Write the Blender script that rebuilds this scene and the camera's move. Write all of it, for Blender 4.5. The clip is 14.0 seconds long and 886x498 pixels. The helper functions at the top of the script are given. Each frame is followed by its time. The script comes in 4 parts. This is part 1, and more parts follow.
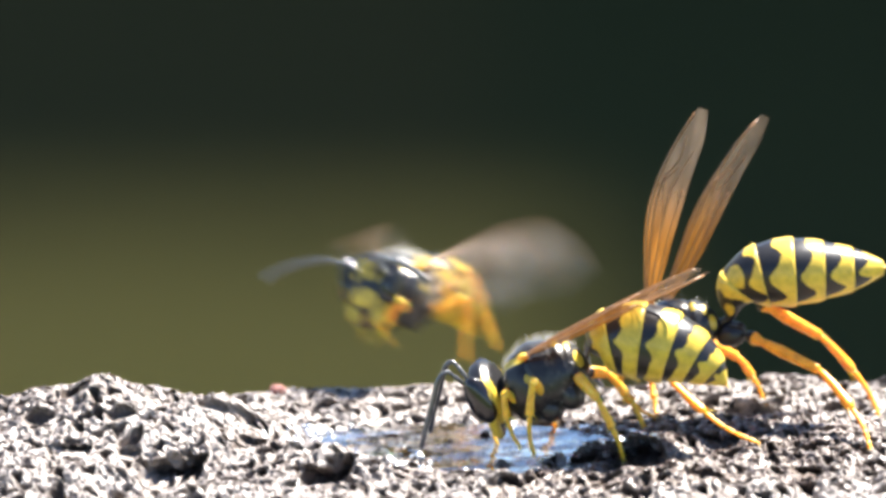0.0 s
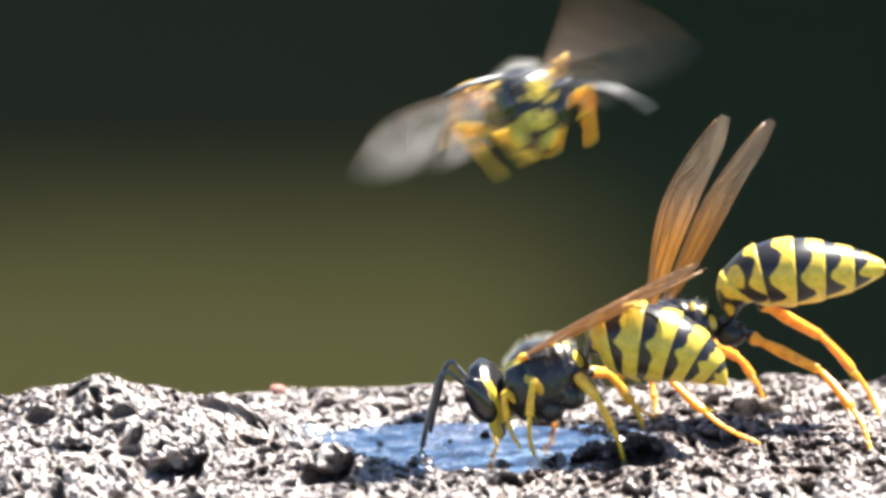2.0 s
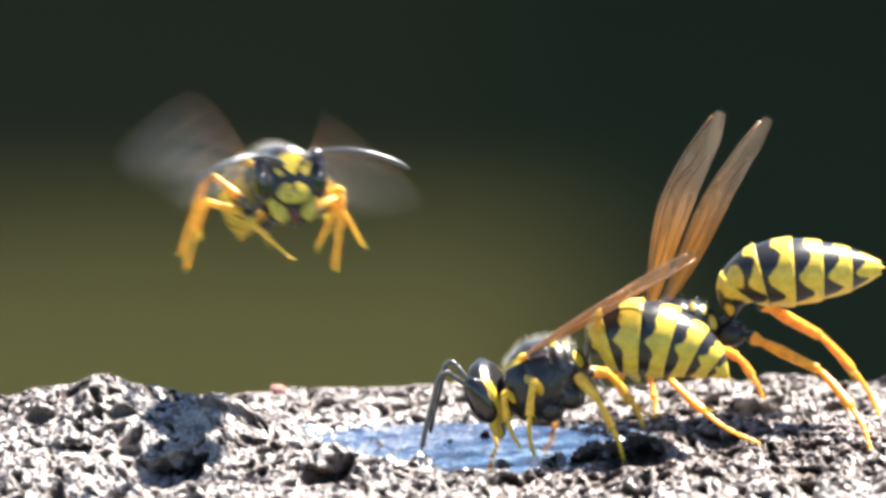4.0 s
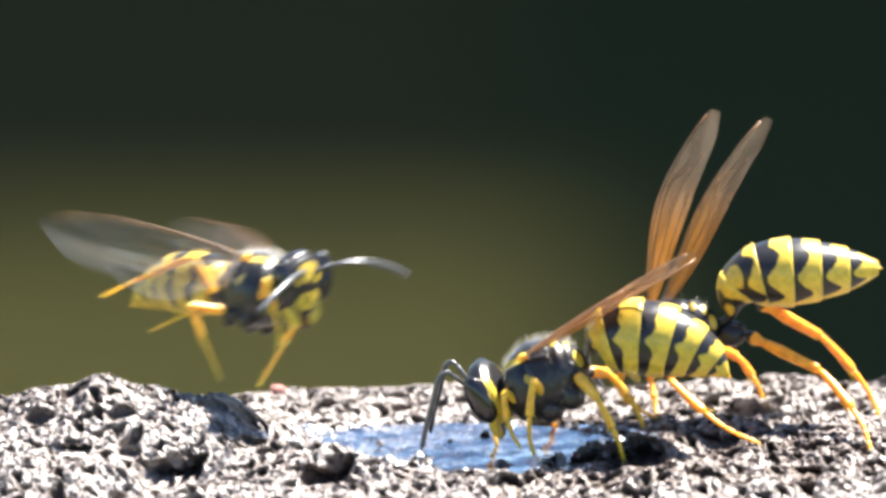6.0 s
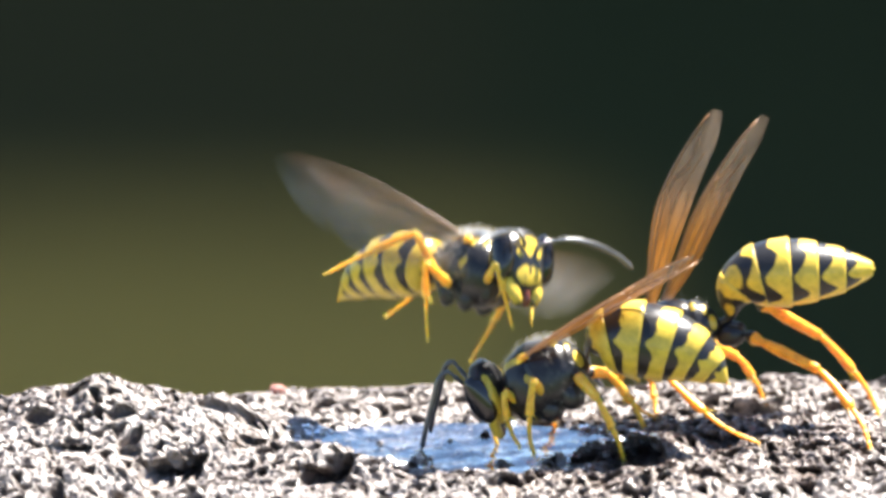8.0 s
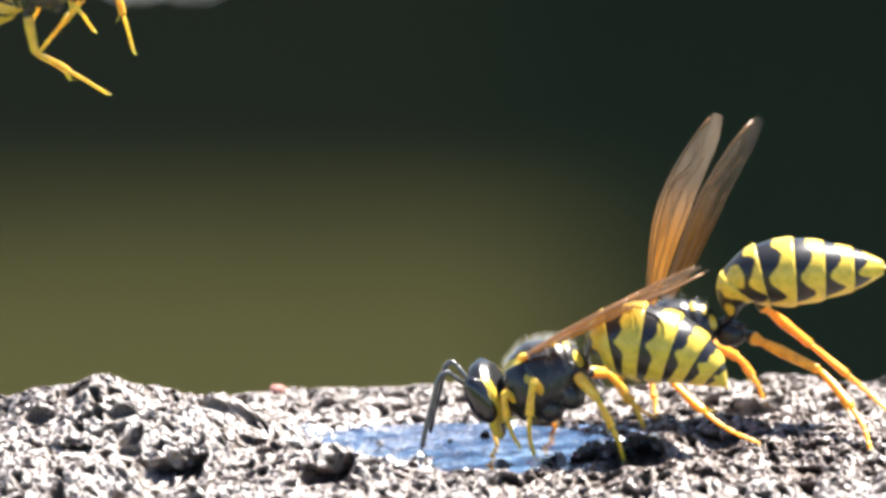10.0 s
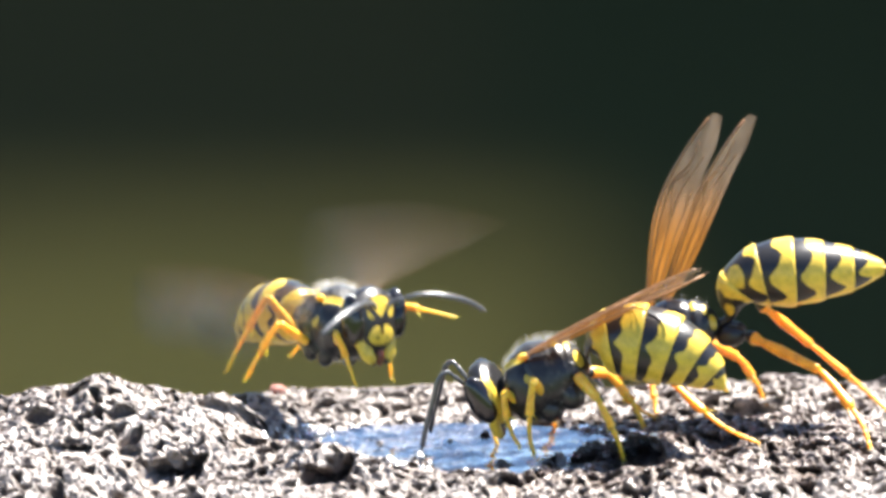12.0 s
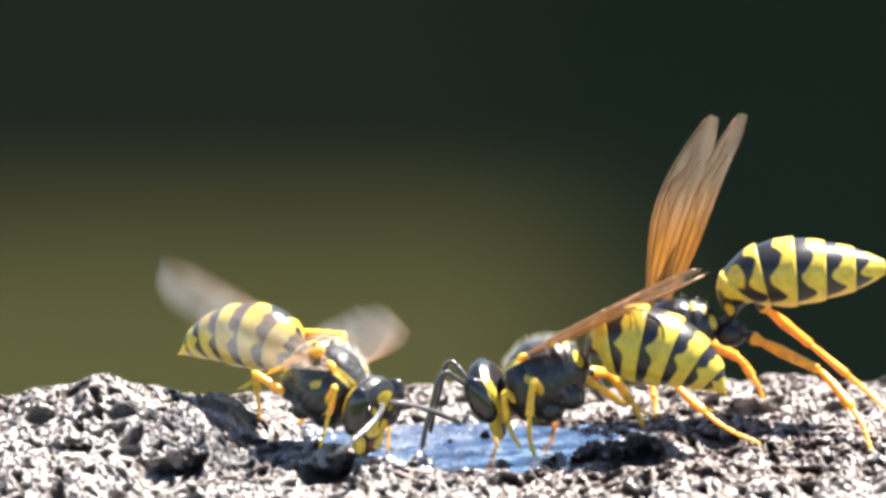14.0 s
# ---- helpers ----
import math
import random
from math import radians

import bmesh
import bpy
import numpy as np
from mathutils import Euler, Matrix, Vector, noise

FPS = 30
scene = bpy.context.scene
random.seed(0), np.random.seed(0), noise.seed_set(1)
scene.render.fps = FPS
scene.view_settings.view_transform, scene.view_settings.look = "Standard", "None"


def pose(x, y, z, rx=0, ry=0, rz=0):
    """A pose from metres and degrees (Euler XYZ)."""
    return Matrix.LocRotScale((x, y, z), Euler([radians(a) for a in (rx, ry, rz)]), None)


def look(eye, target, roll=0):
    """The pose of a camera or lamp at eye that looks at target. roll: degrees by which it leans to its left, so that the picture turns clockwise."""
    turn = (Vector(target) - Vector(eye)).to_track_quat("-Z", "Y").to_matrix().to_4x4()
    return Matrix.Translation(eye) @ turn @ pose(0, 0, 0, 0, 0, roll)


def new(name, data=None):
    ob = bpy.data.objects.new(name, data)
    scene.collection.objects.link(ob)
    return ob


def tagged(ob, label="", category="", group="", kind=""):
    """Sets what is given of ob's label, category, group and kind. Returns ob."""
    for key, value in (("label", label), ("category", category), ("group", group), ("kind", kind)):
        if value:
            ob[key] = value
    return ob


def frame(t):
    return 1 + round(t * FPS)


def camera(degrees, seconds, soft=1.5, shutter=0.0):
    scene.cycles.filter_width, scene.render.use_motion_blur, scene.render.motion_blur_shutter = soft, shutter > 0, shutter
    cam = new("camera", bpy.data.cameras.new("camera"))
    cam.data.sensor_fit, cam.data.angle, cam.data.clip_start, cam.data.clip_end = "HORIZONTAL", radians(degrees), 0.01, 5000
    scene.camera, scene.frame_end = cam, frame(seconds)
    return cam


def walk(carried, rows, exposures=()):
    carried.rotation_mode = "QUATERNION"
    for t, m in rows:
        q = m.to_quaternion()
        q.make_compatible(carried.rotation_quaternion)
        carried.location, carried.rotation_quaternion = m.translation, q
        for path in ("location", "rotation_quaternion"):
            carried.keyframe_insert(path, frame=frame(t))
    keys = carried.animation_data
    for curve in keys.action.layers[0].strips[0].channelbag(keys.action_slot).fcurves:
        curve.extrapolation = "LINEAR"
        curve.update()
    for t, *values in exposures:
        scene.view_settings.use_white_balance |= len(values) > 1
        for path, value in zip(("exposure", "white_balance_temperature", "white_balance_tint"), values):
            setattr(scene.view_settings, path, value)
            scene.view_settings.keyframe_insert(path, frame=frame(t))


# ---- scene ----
import collections

MM = 0.001
# a telephoto macro lens, standing still a quarter of a metre away
PITCH = radians(14)
REACH = 0.0475 / 2 / math.tan(radians(5.5))
EYE = Vector((0, -REACH * math.cos(PITCH), REACH * math.sin(PITCH)))
cam = camera(11, 14.0, soft=3.4, shutter=0.8)
cam.data.dof.use_dof = True
cam.data.dof.focus_distance = REACH
cam.data.dof.aperture_fstop = 40.0
walk(cam, [(0, look(EYE, (0, 0, 0))), (14.0, look(EYE, (0, 0, 0)))], exposures=[(0, 2.3), (14.0, 2.3)])

# ---- world and sun: a clear day, the sun high at one side ----
SUN_EL, SUN_AZ = radians(60), radians(46)
world = bpy.data.worlds.new("world")
scene.world = world
world.use_nodes = True
sky = world.node_tree.nodes.new("ShaderNodeTexSky")
sky.sky_type, sky.sun_disc, sky.sun_elevation, sky.sun_rotation = "NISHITA", False, SUN_EL, SUN_AZ
sky.dust_density, sky.ozone_density, sky.air_density, sky.altitude = 0.1, 3.5, 0.9, 1000.0
world.node_tree.links.new(sky.outputs[0], world.node_tree.nodes["Background"].inputs[0])
world.node_tree.nodes["Background"].inputs[1].default_value = 0.06
sun = new("sun", bpy.data.lights.new("sun", "SUN"))
sun.data.energy, sun.data.angle, sun.data.color = 5.0, radians(0.5), (1.0, 0.955, 0.89)
SUN_DIR = Vector((math.sin(SUN_AZ) * math.cos(SUN_EL), math.cos(SUN_AZ) * math.cos(SUN_EL), math.sin(SUN_EL)))
sun.matrix_world = look(SUN_DIR, (0, 0, 0))


# ---- materials ----
def material(name):
    m = bpy.data.materials.new(name)
    m.use_nodes = True
    nt = m.node_tree
    return m, nt, nt.nodes["Principled BSDF"]


def node(nt, kind, **props):
    n = nt.nodes.new("ShaderNode" + kind)
    for key, value in props.items():
        if key == "operation":
            n.operation = value
        elif key == "noise_scale":
            n.inputs["Scale"].default_value = value
        elif key == "detail":
            n.inputs["Detail"].default_value = value
        elif key == "attribute":
            n.attribute_name = value
    return n


def math_node(nt, op, a, b=0.0):
    n = node(nt, "Math", operation=op)
    for i, v in enumerate((a, b)):
        if isinstance(v, (int, float)):
            n.inputs[i].default_value = v
        else:
            nt.links.new(v, n.inputs[i])
    return n.outputs[0]


def mix_colour(nt, fac, a, b):
    n = nt.nodes.new("ShaderNodeMix")
    n.data_type = "RGBA"
    for i, v in ((0, fac), (6, a), (7, b)):
        if isinstance(v, (int, float)):
            n.inputs[i].default_value = v
        elif isinstance(v, tuple):
            n.inputs[i].default_value = (*v, 1)
        else:
            nt.links.new(v, n.inputs[i])
    return n.outputs[2]


def ramp(nt, value, lo, hi):
    n = nt.nodes.new("ShaderNodeMapRange")
    n.interpolation_type = "SMOOTHSTEP"
    nt.links.new(value, n.inputs[0])
    n.inputs[1].default_value, n.inputs[2].default_value = lo, hi
    return n.outputs[0]


def noise_node(nt, scale, detail=3.0):
    co = nt.nodes.new("ShaderNodeTexCoord")
    n = node(nt, "TexNoise", noise_scale=scale, detail=detail)
    nt.links.new(co.outputs["Object"], n.inputs["Vector"])
    return n.outputs[0]


def bump(nt, bsdf, height, strength, distance):
    b = nt.nodes.new("ShaderNodeBump")
    b.inputs["Strength"].default_value, b.inputs["Distance"].default_value = strength, distance
    nt.links.new(height, b.inputs["Height"])
    nt.links.new(b.outputs[0], bsdf.inputs["Normal"])


def cuticle(name, dark, bright, rough=0.3, glow=0.0):
    """Insect shell: two colours parted by the mesh's mark field, fine grain and punctures."""
    m, nt, bsdf = material(name)
    att = node(nt, "Attribute", attribute="mark")
    wob = noise_node(nt, 5200, 2)
    field = math_node(nt, "ADD", att.outputs["Fac"], math_node(nt, "MULTIPLY", math_node(nt, "SUBTRACT", wob, 0.5), 0.10))
    fac = ramp(nt, field, -0.03, 0.03)
    grain = noise_node(nt, 2500, 4)
    yellow = mix_colour(nt, ramp(nt, grain, 0.3, 0.72), bright, tuple(c * 0.72 for c in bright))
    nt.links.new(mix_colour(nt, fac, dark, yellow), bsdf.inputs["Base Color"])
    nt.links.new(math_node(nt, "ADD", math_node(nt, "MULTIPLY", grain, 0.3), rough - 0.12), bsdf.inputs["Roughness"])
    bsdf.inputs["Specular IOR Level"].default_value = 0.5
    bsdf.inputs["Sheen Weight"].default_value = 0.03
    bsdf.inputs["Sheen Roughness"].default_value = 0.4
    bsdf.inputs["Subsurface Weight"].default_value = glow
    bsdf.inputs["Subsurface Radius"].default_value = (0.0009, 0.0005, 0.00012)
    bsdf.inputs["Subsurface Scale"].default_value = 1.0
    bump(nt, bsdf, noise_node(nt, 9000, 2), 0.25, 0.00003)
    return m


BLACK = (0.012, 0.011, 0.012)
M_SHELL = cuticle("yellow_black_shell", BLACK, (0.66, 0.46, 0.048), 0.30)
M_BELLY = cuticle("paper_wasp_shell", BLACK, (0.74, 0.50, 0.055), 0.34)
M_LEG = cuticle("yellow_leg_shell", BLACK, (0.88, 0.50, 0.055), 0.35, 0.55)
M_ORANGE = cuticle("orange_leg_shell", BLACK, (0.95, 0.40, 0.03), 0.33, 0.55)


def m_plain(name, colour, rough, spec=0.5, bumps=0.0):
    m, nt, bsdf = material(name)
    n = noise_node(nt, 4000, 3)
    nt.links.new(mix_colour(nt, n, tuple(c * 0.7 for c in colour), tuple(min(1, c * 1.25) for c in colour)), bsdf.inputs["Base Color"])
    bsdf.inputs["Roughness"].default_value = rough
    bsdf.inputs["Specular IOR Level"].default_value = spec
    if bumps:
        bump(nt, bsdf, noise_node(nt, 12000, 1), bumps, 0.00002)
    return m


M_EYE = m_plain("compound_eye", (0.014, 0.012, 0.013), 0.16, 0.6, 0.15)
M_ANTENNA = m_plain("black_antenna", (0.045, 0.043, 0.045), 0.30, 0.9)
M_ANTENNA.node_tree.nodes["Principled BSDF"].inputs["Sheen Weight"].default_value = 0.2
M_HAIR = m_plain("pale_hair", (0.42, 0.40, 0.36), 0.45, 0.4)
M_JAW = m_plain("dark_brown_jaw", (0.11, 0.028, 0.014), 0.3, 0.5)
M_VEIN = m_plain("brown_vein", (0.26, 0.13, 0.055), 0.35, 0.5)


def m_wing(name, base, tip, clear_base, clear_tip, fade=(0.004, 0.0078), shine=0.3, rough=0.28):
    """Wing skin: part of the light goes straight through, part is scattered; the colour fades from the hinge to the tip."""
    m, nt, bsdf = material(name)
    out = nt.nodes["Material Output"]
    co = nt.nodes.new("ShaderNodeTexCoord")
    sep = nt.nodes.new("ShaderNodeSeparateXYZ")
    nt.links.new(co.outputs["Object"], sep.inputs[0])
    along = ramp(nt, sep.outputs[0], *fade)
    n = noise_node(nt, 700, 4)
    wrinkle = node(nt, "TexNoise", noise_scale=1.0, detail=2)
    scale = nt.nodes.new("ShaderNodeMapping")
    scale.inputs["Scale"].default_value = (250, 2600, 900)
    nt.links.new(co.outputs["Object"], scale.inputs["Vector"])
    nt.links.new(scale.outputs[0], wrinkle.inputs["Vector"])
    colour = mix_colour(nt, along, base, tip)
    colour = mix_colour(nt, ramp(nt, wrinkle.outputs[0], 0.35, 0.7), mix_colour(nt, 0.45, colour, (0.03, 0.015, 0.006)), colour)
    tr = nt.nodes.new("ShaderNodeBsdfTransparent")
    nt.links.new(mix_colour(nt, 0.55, colour, (1.0, 1.0, 1.0)), tr.inputs[0])
    lu = nt.nodes.new("ShaderNodeBsdfTranslucent")
    nt.links.new(colour, lu.inputs[0])
    nt.links.new(colour, bsdf.inputs["Base Color"])
    bsdf.inputs["Roughness"].default_value = rough
    bump(nt, bsdf, wrinkle.outputs[0], 0.5, 0.0001)
    a = nt.nodes.new("ShaderNodeMixShader")
    a.inputs[0].default_value = shine
    nt.links.new(lu.outputs[0], a.inputs[1])
    nt.links.new(bsdf.outputs[0], a.inputs[2])
    b = nt.nodes.new("ShaderNodeMixShader")
    clear = nt.nodes.new("ShaderNodeMapRange")
    nt.links.new(along, clear.inputs[0])
    clear.inputs[3].default_value, clear.inputs[4].default_value = clear_base, clear_tip
    nt.links.new(math_node(nt, "ADD", clear.outputs[0], math_node(nt, "MULTIPLY", math_node(nt, "SUBTRACT", n, 0.5), 0.3)), b.inputs[0])
    nt.links.new(a.outputs[0], b.inputs[1])
    nt.links.new(tr.outputs[0], b.inputs[2])
    nt.links.new(b.outputs[0], out.inputs["Surface"])
    return m


M_WING_AMBER = m_wing("amber_wing", (0.47, 0.19, 0.035), (0.36, 0.27, 0.20), 0.36, 0.66, (0.004, 0.0095))
M_WING_CLEAR = m_wing("clear_wing", (0.62, 0.47, 0.36), (0.66, 0.64, 0.62), 0.62, 0.82, (0.0, 0.0025), 0.5, 0.18)


def m_rock():
    """Grey-brown lava, pale and dry, darker and glossier where it is wet round the pool."""
    m, nt, bsdf = material("vesicular_lava")
    big, small = noise_node(nt, 160, 4), noise_node(nt, 1500, 4)
    c = mix_colour(nt, ramp(nt, big, 0.35, 0.65), (0.145, 0.118, 0.102), (0.27, 0.234, 0.212))
    c = mix_colour(nt, ramp(nt, small, 0.47, 0.66), c, (0.085, 0.060, 0.046))
    # pale specks in the base colour imitate sun glints on the stone
    grain = noise_node(nt, 5200, 2)
    c = mix_colour(nt, ramp(nt, grain, 0.62, 0.72), c, (0.58, 0.55, 0.53))
    co = nt.nodes.new("ShaderNodeTexCoord")
    sep = nt.nodes.new("ShaderNodeSeparateXYZ")
    nt.links.new(co.outputs["Object"], sep.inputs[0])
    dx = math_node(nt, "DIVIDE", math_node(nt, "SUBTRACT", sep.outputs[0], 0.011), 0.015)
    dy = math_node(nt, "DIVIDE", math_node(nt, "ADD", sep.outputs[1], 0.0025), 0.0085)
    away = math_node(nt, "SQRT", math_node(nt, "ADD", math_node(nt, "MULTIPLY", dx, dx), math_node(nt, "MULTIPLY", dy, dy)))
    away = math_node(nt, "ADD", away, math_node(nt, "MULTIPLY", math_node(nt, "SUBTRACT", noise_node(nt, 420, 4), 0.5), 1.1))
    dry = ramp(nt, away, 0.75, 1.15)
    wet = nt.nodes.new("ShaderNodeMix")
    wet.data_type, wet.blend_type = "RGBA", "MULTIPLY"
    wet.inputs[0].default_value = 1.0
    nt.links.new(c, wet.inputs[6])
    wet.inputs[7].default_value = (0.66, 0.61, 0.58, 1)
    nt.links.new(mix_colour(nt, dry, wet.outputs[2], c), bsdf.inputs["Base Color"])
    rough = math_node(nt, "ADD", math_node(nt, "MULTIPLY", small, 0.42), math_node(nt, "ADD", 0.09, math_node(nt, "MULTIPLY", dry, 0.10)))
    rough = math_node(nt, "SUBTRACT", rough, math_node(nt, "MULTIPLY", ramp(nt, grain, 0.56, 0.66), 0.16))
    nt.links.new(math_node(nt, "MAXIMUM", rough, 0.12), bsdf.inputs["Roughness"])
    bsdf.inputs["Specular IOR Level"].default_value = 0.6
    bump(nt, bsdf, noise_node(nt, 3600, 4), 0.6, 0.00026)
    return m


M_ROCK = m_rock()


def m_water():
    m, nt, bsdf = material("pool_water")
    bsdf.inputs["Base Color"].default_value = (0.92, 0.95, 1.0, 1)
    bsdf.inputs["Transmission Weight"].default_value = 1.0
    bsdf.inputs["IOR"].default_value = 1.33
    bsdf.inputs["Specular IOR Level"].default_value = 1.0
    bsdf.inputs["Roughness"].default_value = 0.02
    bsdf.inputs["Coat Weight"].default_value = 1.0
    bsdf.inputs["Coat Roughness"].default_value = 0.02
    bump(nt, bsdf, noise_node(nt, 300, 2), 0.6, 0.0016)
    return m


M_WATER = m_water()
M_BEAD = m_water()
M_BEAD.name = "water_drop"
M_BEAD.node_tree.nodes["Principled BSDF"].inputs["Roughness"].default_value = 0.28
M_BEAD.node_tree.nodes["Principled BSDF"].inputs["Coat Roughness"].default_value = 0.2


def m_ground():
    """Garden floor in the added hedge's shade: a patch of dry olive grass whose colour runs out softly into painted
    deep shade, dark green and brown, with lawn round it.
    """
    m, nt, bsdf = material("garden_ground")
    blades = noise_node(nt, 160, 4)
    co = nt.nodes.new("ShaderNodeTexCoord")
    sep = nt.nodes.new("ShaderNodeSeparateXYZ")
    nt.links.new(co.outputs["Object"], sep.inputs[0])
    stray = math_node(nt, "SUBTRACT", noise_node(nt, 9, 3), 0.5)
    # falloff into deep shade, put into the colour: darker far off and rightwards
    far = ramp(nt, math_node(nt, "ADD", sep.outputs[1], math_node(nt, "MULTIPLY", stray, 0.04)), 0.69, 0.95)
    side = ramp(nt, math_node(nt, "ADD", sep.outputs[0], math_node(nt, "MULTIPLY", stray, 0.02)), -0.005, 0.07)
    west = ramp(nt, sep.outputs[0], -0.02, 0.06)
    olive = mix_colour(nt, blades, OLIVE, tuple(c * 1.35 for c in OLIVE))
    green_shade = mix_colour(nt, blades, GREEN_SHADE, tuple(c * 1.35 for c in GREEN_SHADE))
    brown_shade = mix_colour(nt, blades, BROWN_SHADE, tuple(c * 1.35 for c in BROWN_SHADE))
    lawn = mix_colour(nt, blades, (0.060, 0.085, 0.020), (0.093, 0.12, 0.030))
    dim = mix_colour(nt, west, brown_shade, green_shade)
    bed = mix_colour(nt, side, mix_colour(nt, far, olive, dim), green_shade)
    # the bed is a patch with ragged edges; lawn lies all round it
    ox = math_node(nt, "DIVIDE", math_node(nt, "ADD", sep.outputs[0], 0.05), 0.62)
    oy = math_node(nt, "DIVIDE", math_node(nt, "SUBTRACT", sep.outputs[1], 0.95), 0.85)
    away = math_node(nt, "SQRT", math_node(nt, "ADD", math_node(nt, "MULTIPLY", ox, ox), math_node(nt, "MULTIPLY", oy, oy)))
    outside = ramp(nt, math_node(nt, "ADD", away, math_node(nt, "MULTIPLY", stray, 0.5)), 0.75, 1.0)
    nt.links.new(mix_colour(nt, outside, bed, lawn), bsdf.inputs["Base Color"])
    bsdf.inputs["Roughness"].default_value = 1.0
    bsdf.inputs["Specular IOR Level"].default_value = 0.0
    bump(nt, bsdf, blades, 0.6, 0.01)
    return m


# grass colour, then the dark green and dark brown that paint deep shade
OLIVE, GREEN_SHADE, BROWN_SHADE = (0.45, 0.258, 0.055), (0.042, 0.0425, 0.0165), (0.060, 0.048, 0.0185)
M_GROUND = m_ground()


def m_leaf():
    m, nt, bsdf = material("hedge_leaf")
    geo = nt.nodes.new("ShaderNodeNewGeometry")
    nt.links.new(mix_colour(nt, geo.outputs["Random Per Island"], (0.018, 0.045, 0.012), (0.05, 0.085, 0.022)), bsdf.inputs["Base Color"])
    bsdf.inputs["Roughness"].default_value = 0.5
    return m


M_LEAF = m_leaf()
M_BARK = m_plain("hedge_bark", (0.08, 0.06, 0.04), 0.9, 0.2)


# ---- mesh helpers ----
def mesh_object(name, verts, faces, mat, parent=None, label="", marks=None, smooth=True, scale=MM):
    me = bpy.data.meshes.new(name)
    v = np.asarray(verts, float) * scale
    me.from_pydata(v.tolist(), [], faces)
    for mm in mat if isinstance(mat, (list, tuple)) else [mat]:
        me.materials.append(mm)
    if smooth:
        me.polygons.foreach_set("use_smooth", [True] * len(me.polygons))
    if marks is not None:
        me.attributes.new("mark", "FLOAT", "POINT").data.foreach_set("value", np.asarray(marks, np.float32))
    me.update()
    ob = new(name, me)
    ob.parent = parent
    if label:
        tagged(ob, label)
    return ob


def part(name, shape, mat, parent, label="", marks=None):
    return mesh_object(name, shape[0], shape[1], mat, parent, label, marks)


def grid_faces(n, k, closed=True):
    f = []
    for i in range(n - 1):
        for j in range(k if closed else k - 1):
            a, b = i * k + j, i * k + (j + 1) % k
            f.append((a, b, b + k, a + k))
    return f


def loft(path, ry, rz, k=32, up=(0, 0, 1)):
    """A closed tube along path, with the half widths ry across and rz up. Returns verts, faces and the angle of each vertex from the top."""
    path = np.asarray(path, float)
    n = len(path)
    ry, rz = np.broadcast_to(ry, n), np.broadcast_to(rz, n)
    tan = np.gradient(path, axis=0)
    tan /= np.linalg.norm(tan, axis=1)[:, None] + 1e-12
    up = np.asarray(up, float)
    side = np.cross(np.broadcast_to(up, tan.shape), tan)
    side /= np.linalg.norm(side, axis=1)[:, None] + 1e-12
    top = np.cross(tan, side)
    a = np.arange(k) / k * 2 * np.pi
    v = path[:, None] + np.sin(a)[None, :, None] * (side * ry[:, None])[:, None] + np.cos(a)[None, :, None] * (top * rz[:, None])[:, None]
    verts = v.reshape(-1, 3)
    faces = grid_faces(n, k)
    faces += [tuple(range(k))[::-1], tuple(range((n - 1) * k, n * k))]
    return verts, faces, np.tile(a, n)


def join(*shapes):
    verts, faces, off = [], [], 0
    for s in shapes:
        verts.append(np.asarray(s[0], float))
        faces += [tuple(i + off for i in f) for f in s[1]]
        off += len(s[0])
    return np.concatenate(verts), faces


def ball(centre, radii, k=28, n=20, power=1.0):
    """A rounded blob, its axis along x."""
    u = np.linspace(0.001, np.pi - 0.001, n)
    path = np.zeros((n, 3))
    path[:, 0] = -np.cos(u) * radii[0]
    r = np.sin(u) ** power
    v, f, a = loft(path, r * radii[1], r * radii[2], k)
    return v + np.asarray(centre, float), f, a


def blobs(v, spots):
    """Mark field: above zero inside any of the spots (x, y, z, rx, ry, rz), mirrored across y."""
    best = np.full(len(v), -1.0)
    for x, y, z, a, b, c in spots:
        d = np.sqrt(((v[:, 0] - x) / a) ** 2 + ((np.abs(v[:, 1]) - y) / b) ** 2 + ((v[:, 2] - z) / c) ** 2)
        best = np.maximum(best, (1 - d) * 0.6)
    return best


def interp(x, xs, ys):
    return np.interp(x, xs, ys)


def smooth_interp(u, us, vs):
    """Cubic (Catmull-Rom) curve through the values vs at us."""
    us, vs, u = np.asarray(us, float), np.asarray(vs, float), np.asarray(u, float)
    m = np.gradient(vs, us, axis=0)
    i = np.clip(np.searchsorted(us, u) - 1, 0, len(us) - 2)
    h = us[i + 1] - us[i]
    s = (u - us[i]) / h
    if vs.ndim > 1:
        h, s = h[:, None], s[:, None]
    return ((2 * s**3 - 3 * s**2 + 1) * vs[i] + (s**3 - 2 * s**2 + s) * h * m[i]
            + (-2 * s**3 + 3 * s**2) * vs[i + 1] + (s**3 - s**2) * h * m[i + 1])


def lattice(ix, iy, seed):
    h = np.sin(ix * 127.1 + iy * 311.7 + seed * 74.7) * 43758.5453
    return h - np.floor(h)


def value_noise(x, y, size, seed):
    """Smooth noise from -1 to 1 with features of that size."""
    x, y = x / size, y / size
    ix, iy = np.floor(x), np.floor(y)
    fx, fy = x - ix, y - iy
    fx, fy = fx * fx * (3 - 2 * fx), fy * fy * (3 - 2 * fy)
    a, b = lattice(ix, iy, seed), lattice(ix + 1, iy, seed)
    c, d = lattice(ix, iy + 1, seed), lattice(ix + 1, iy + 1, seed)
    return ((a * (1 - fx) + b * fx) * (1 - fy) + (c * (1 - fx) + d * fx) * fy) * 2 - 1


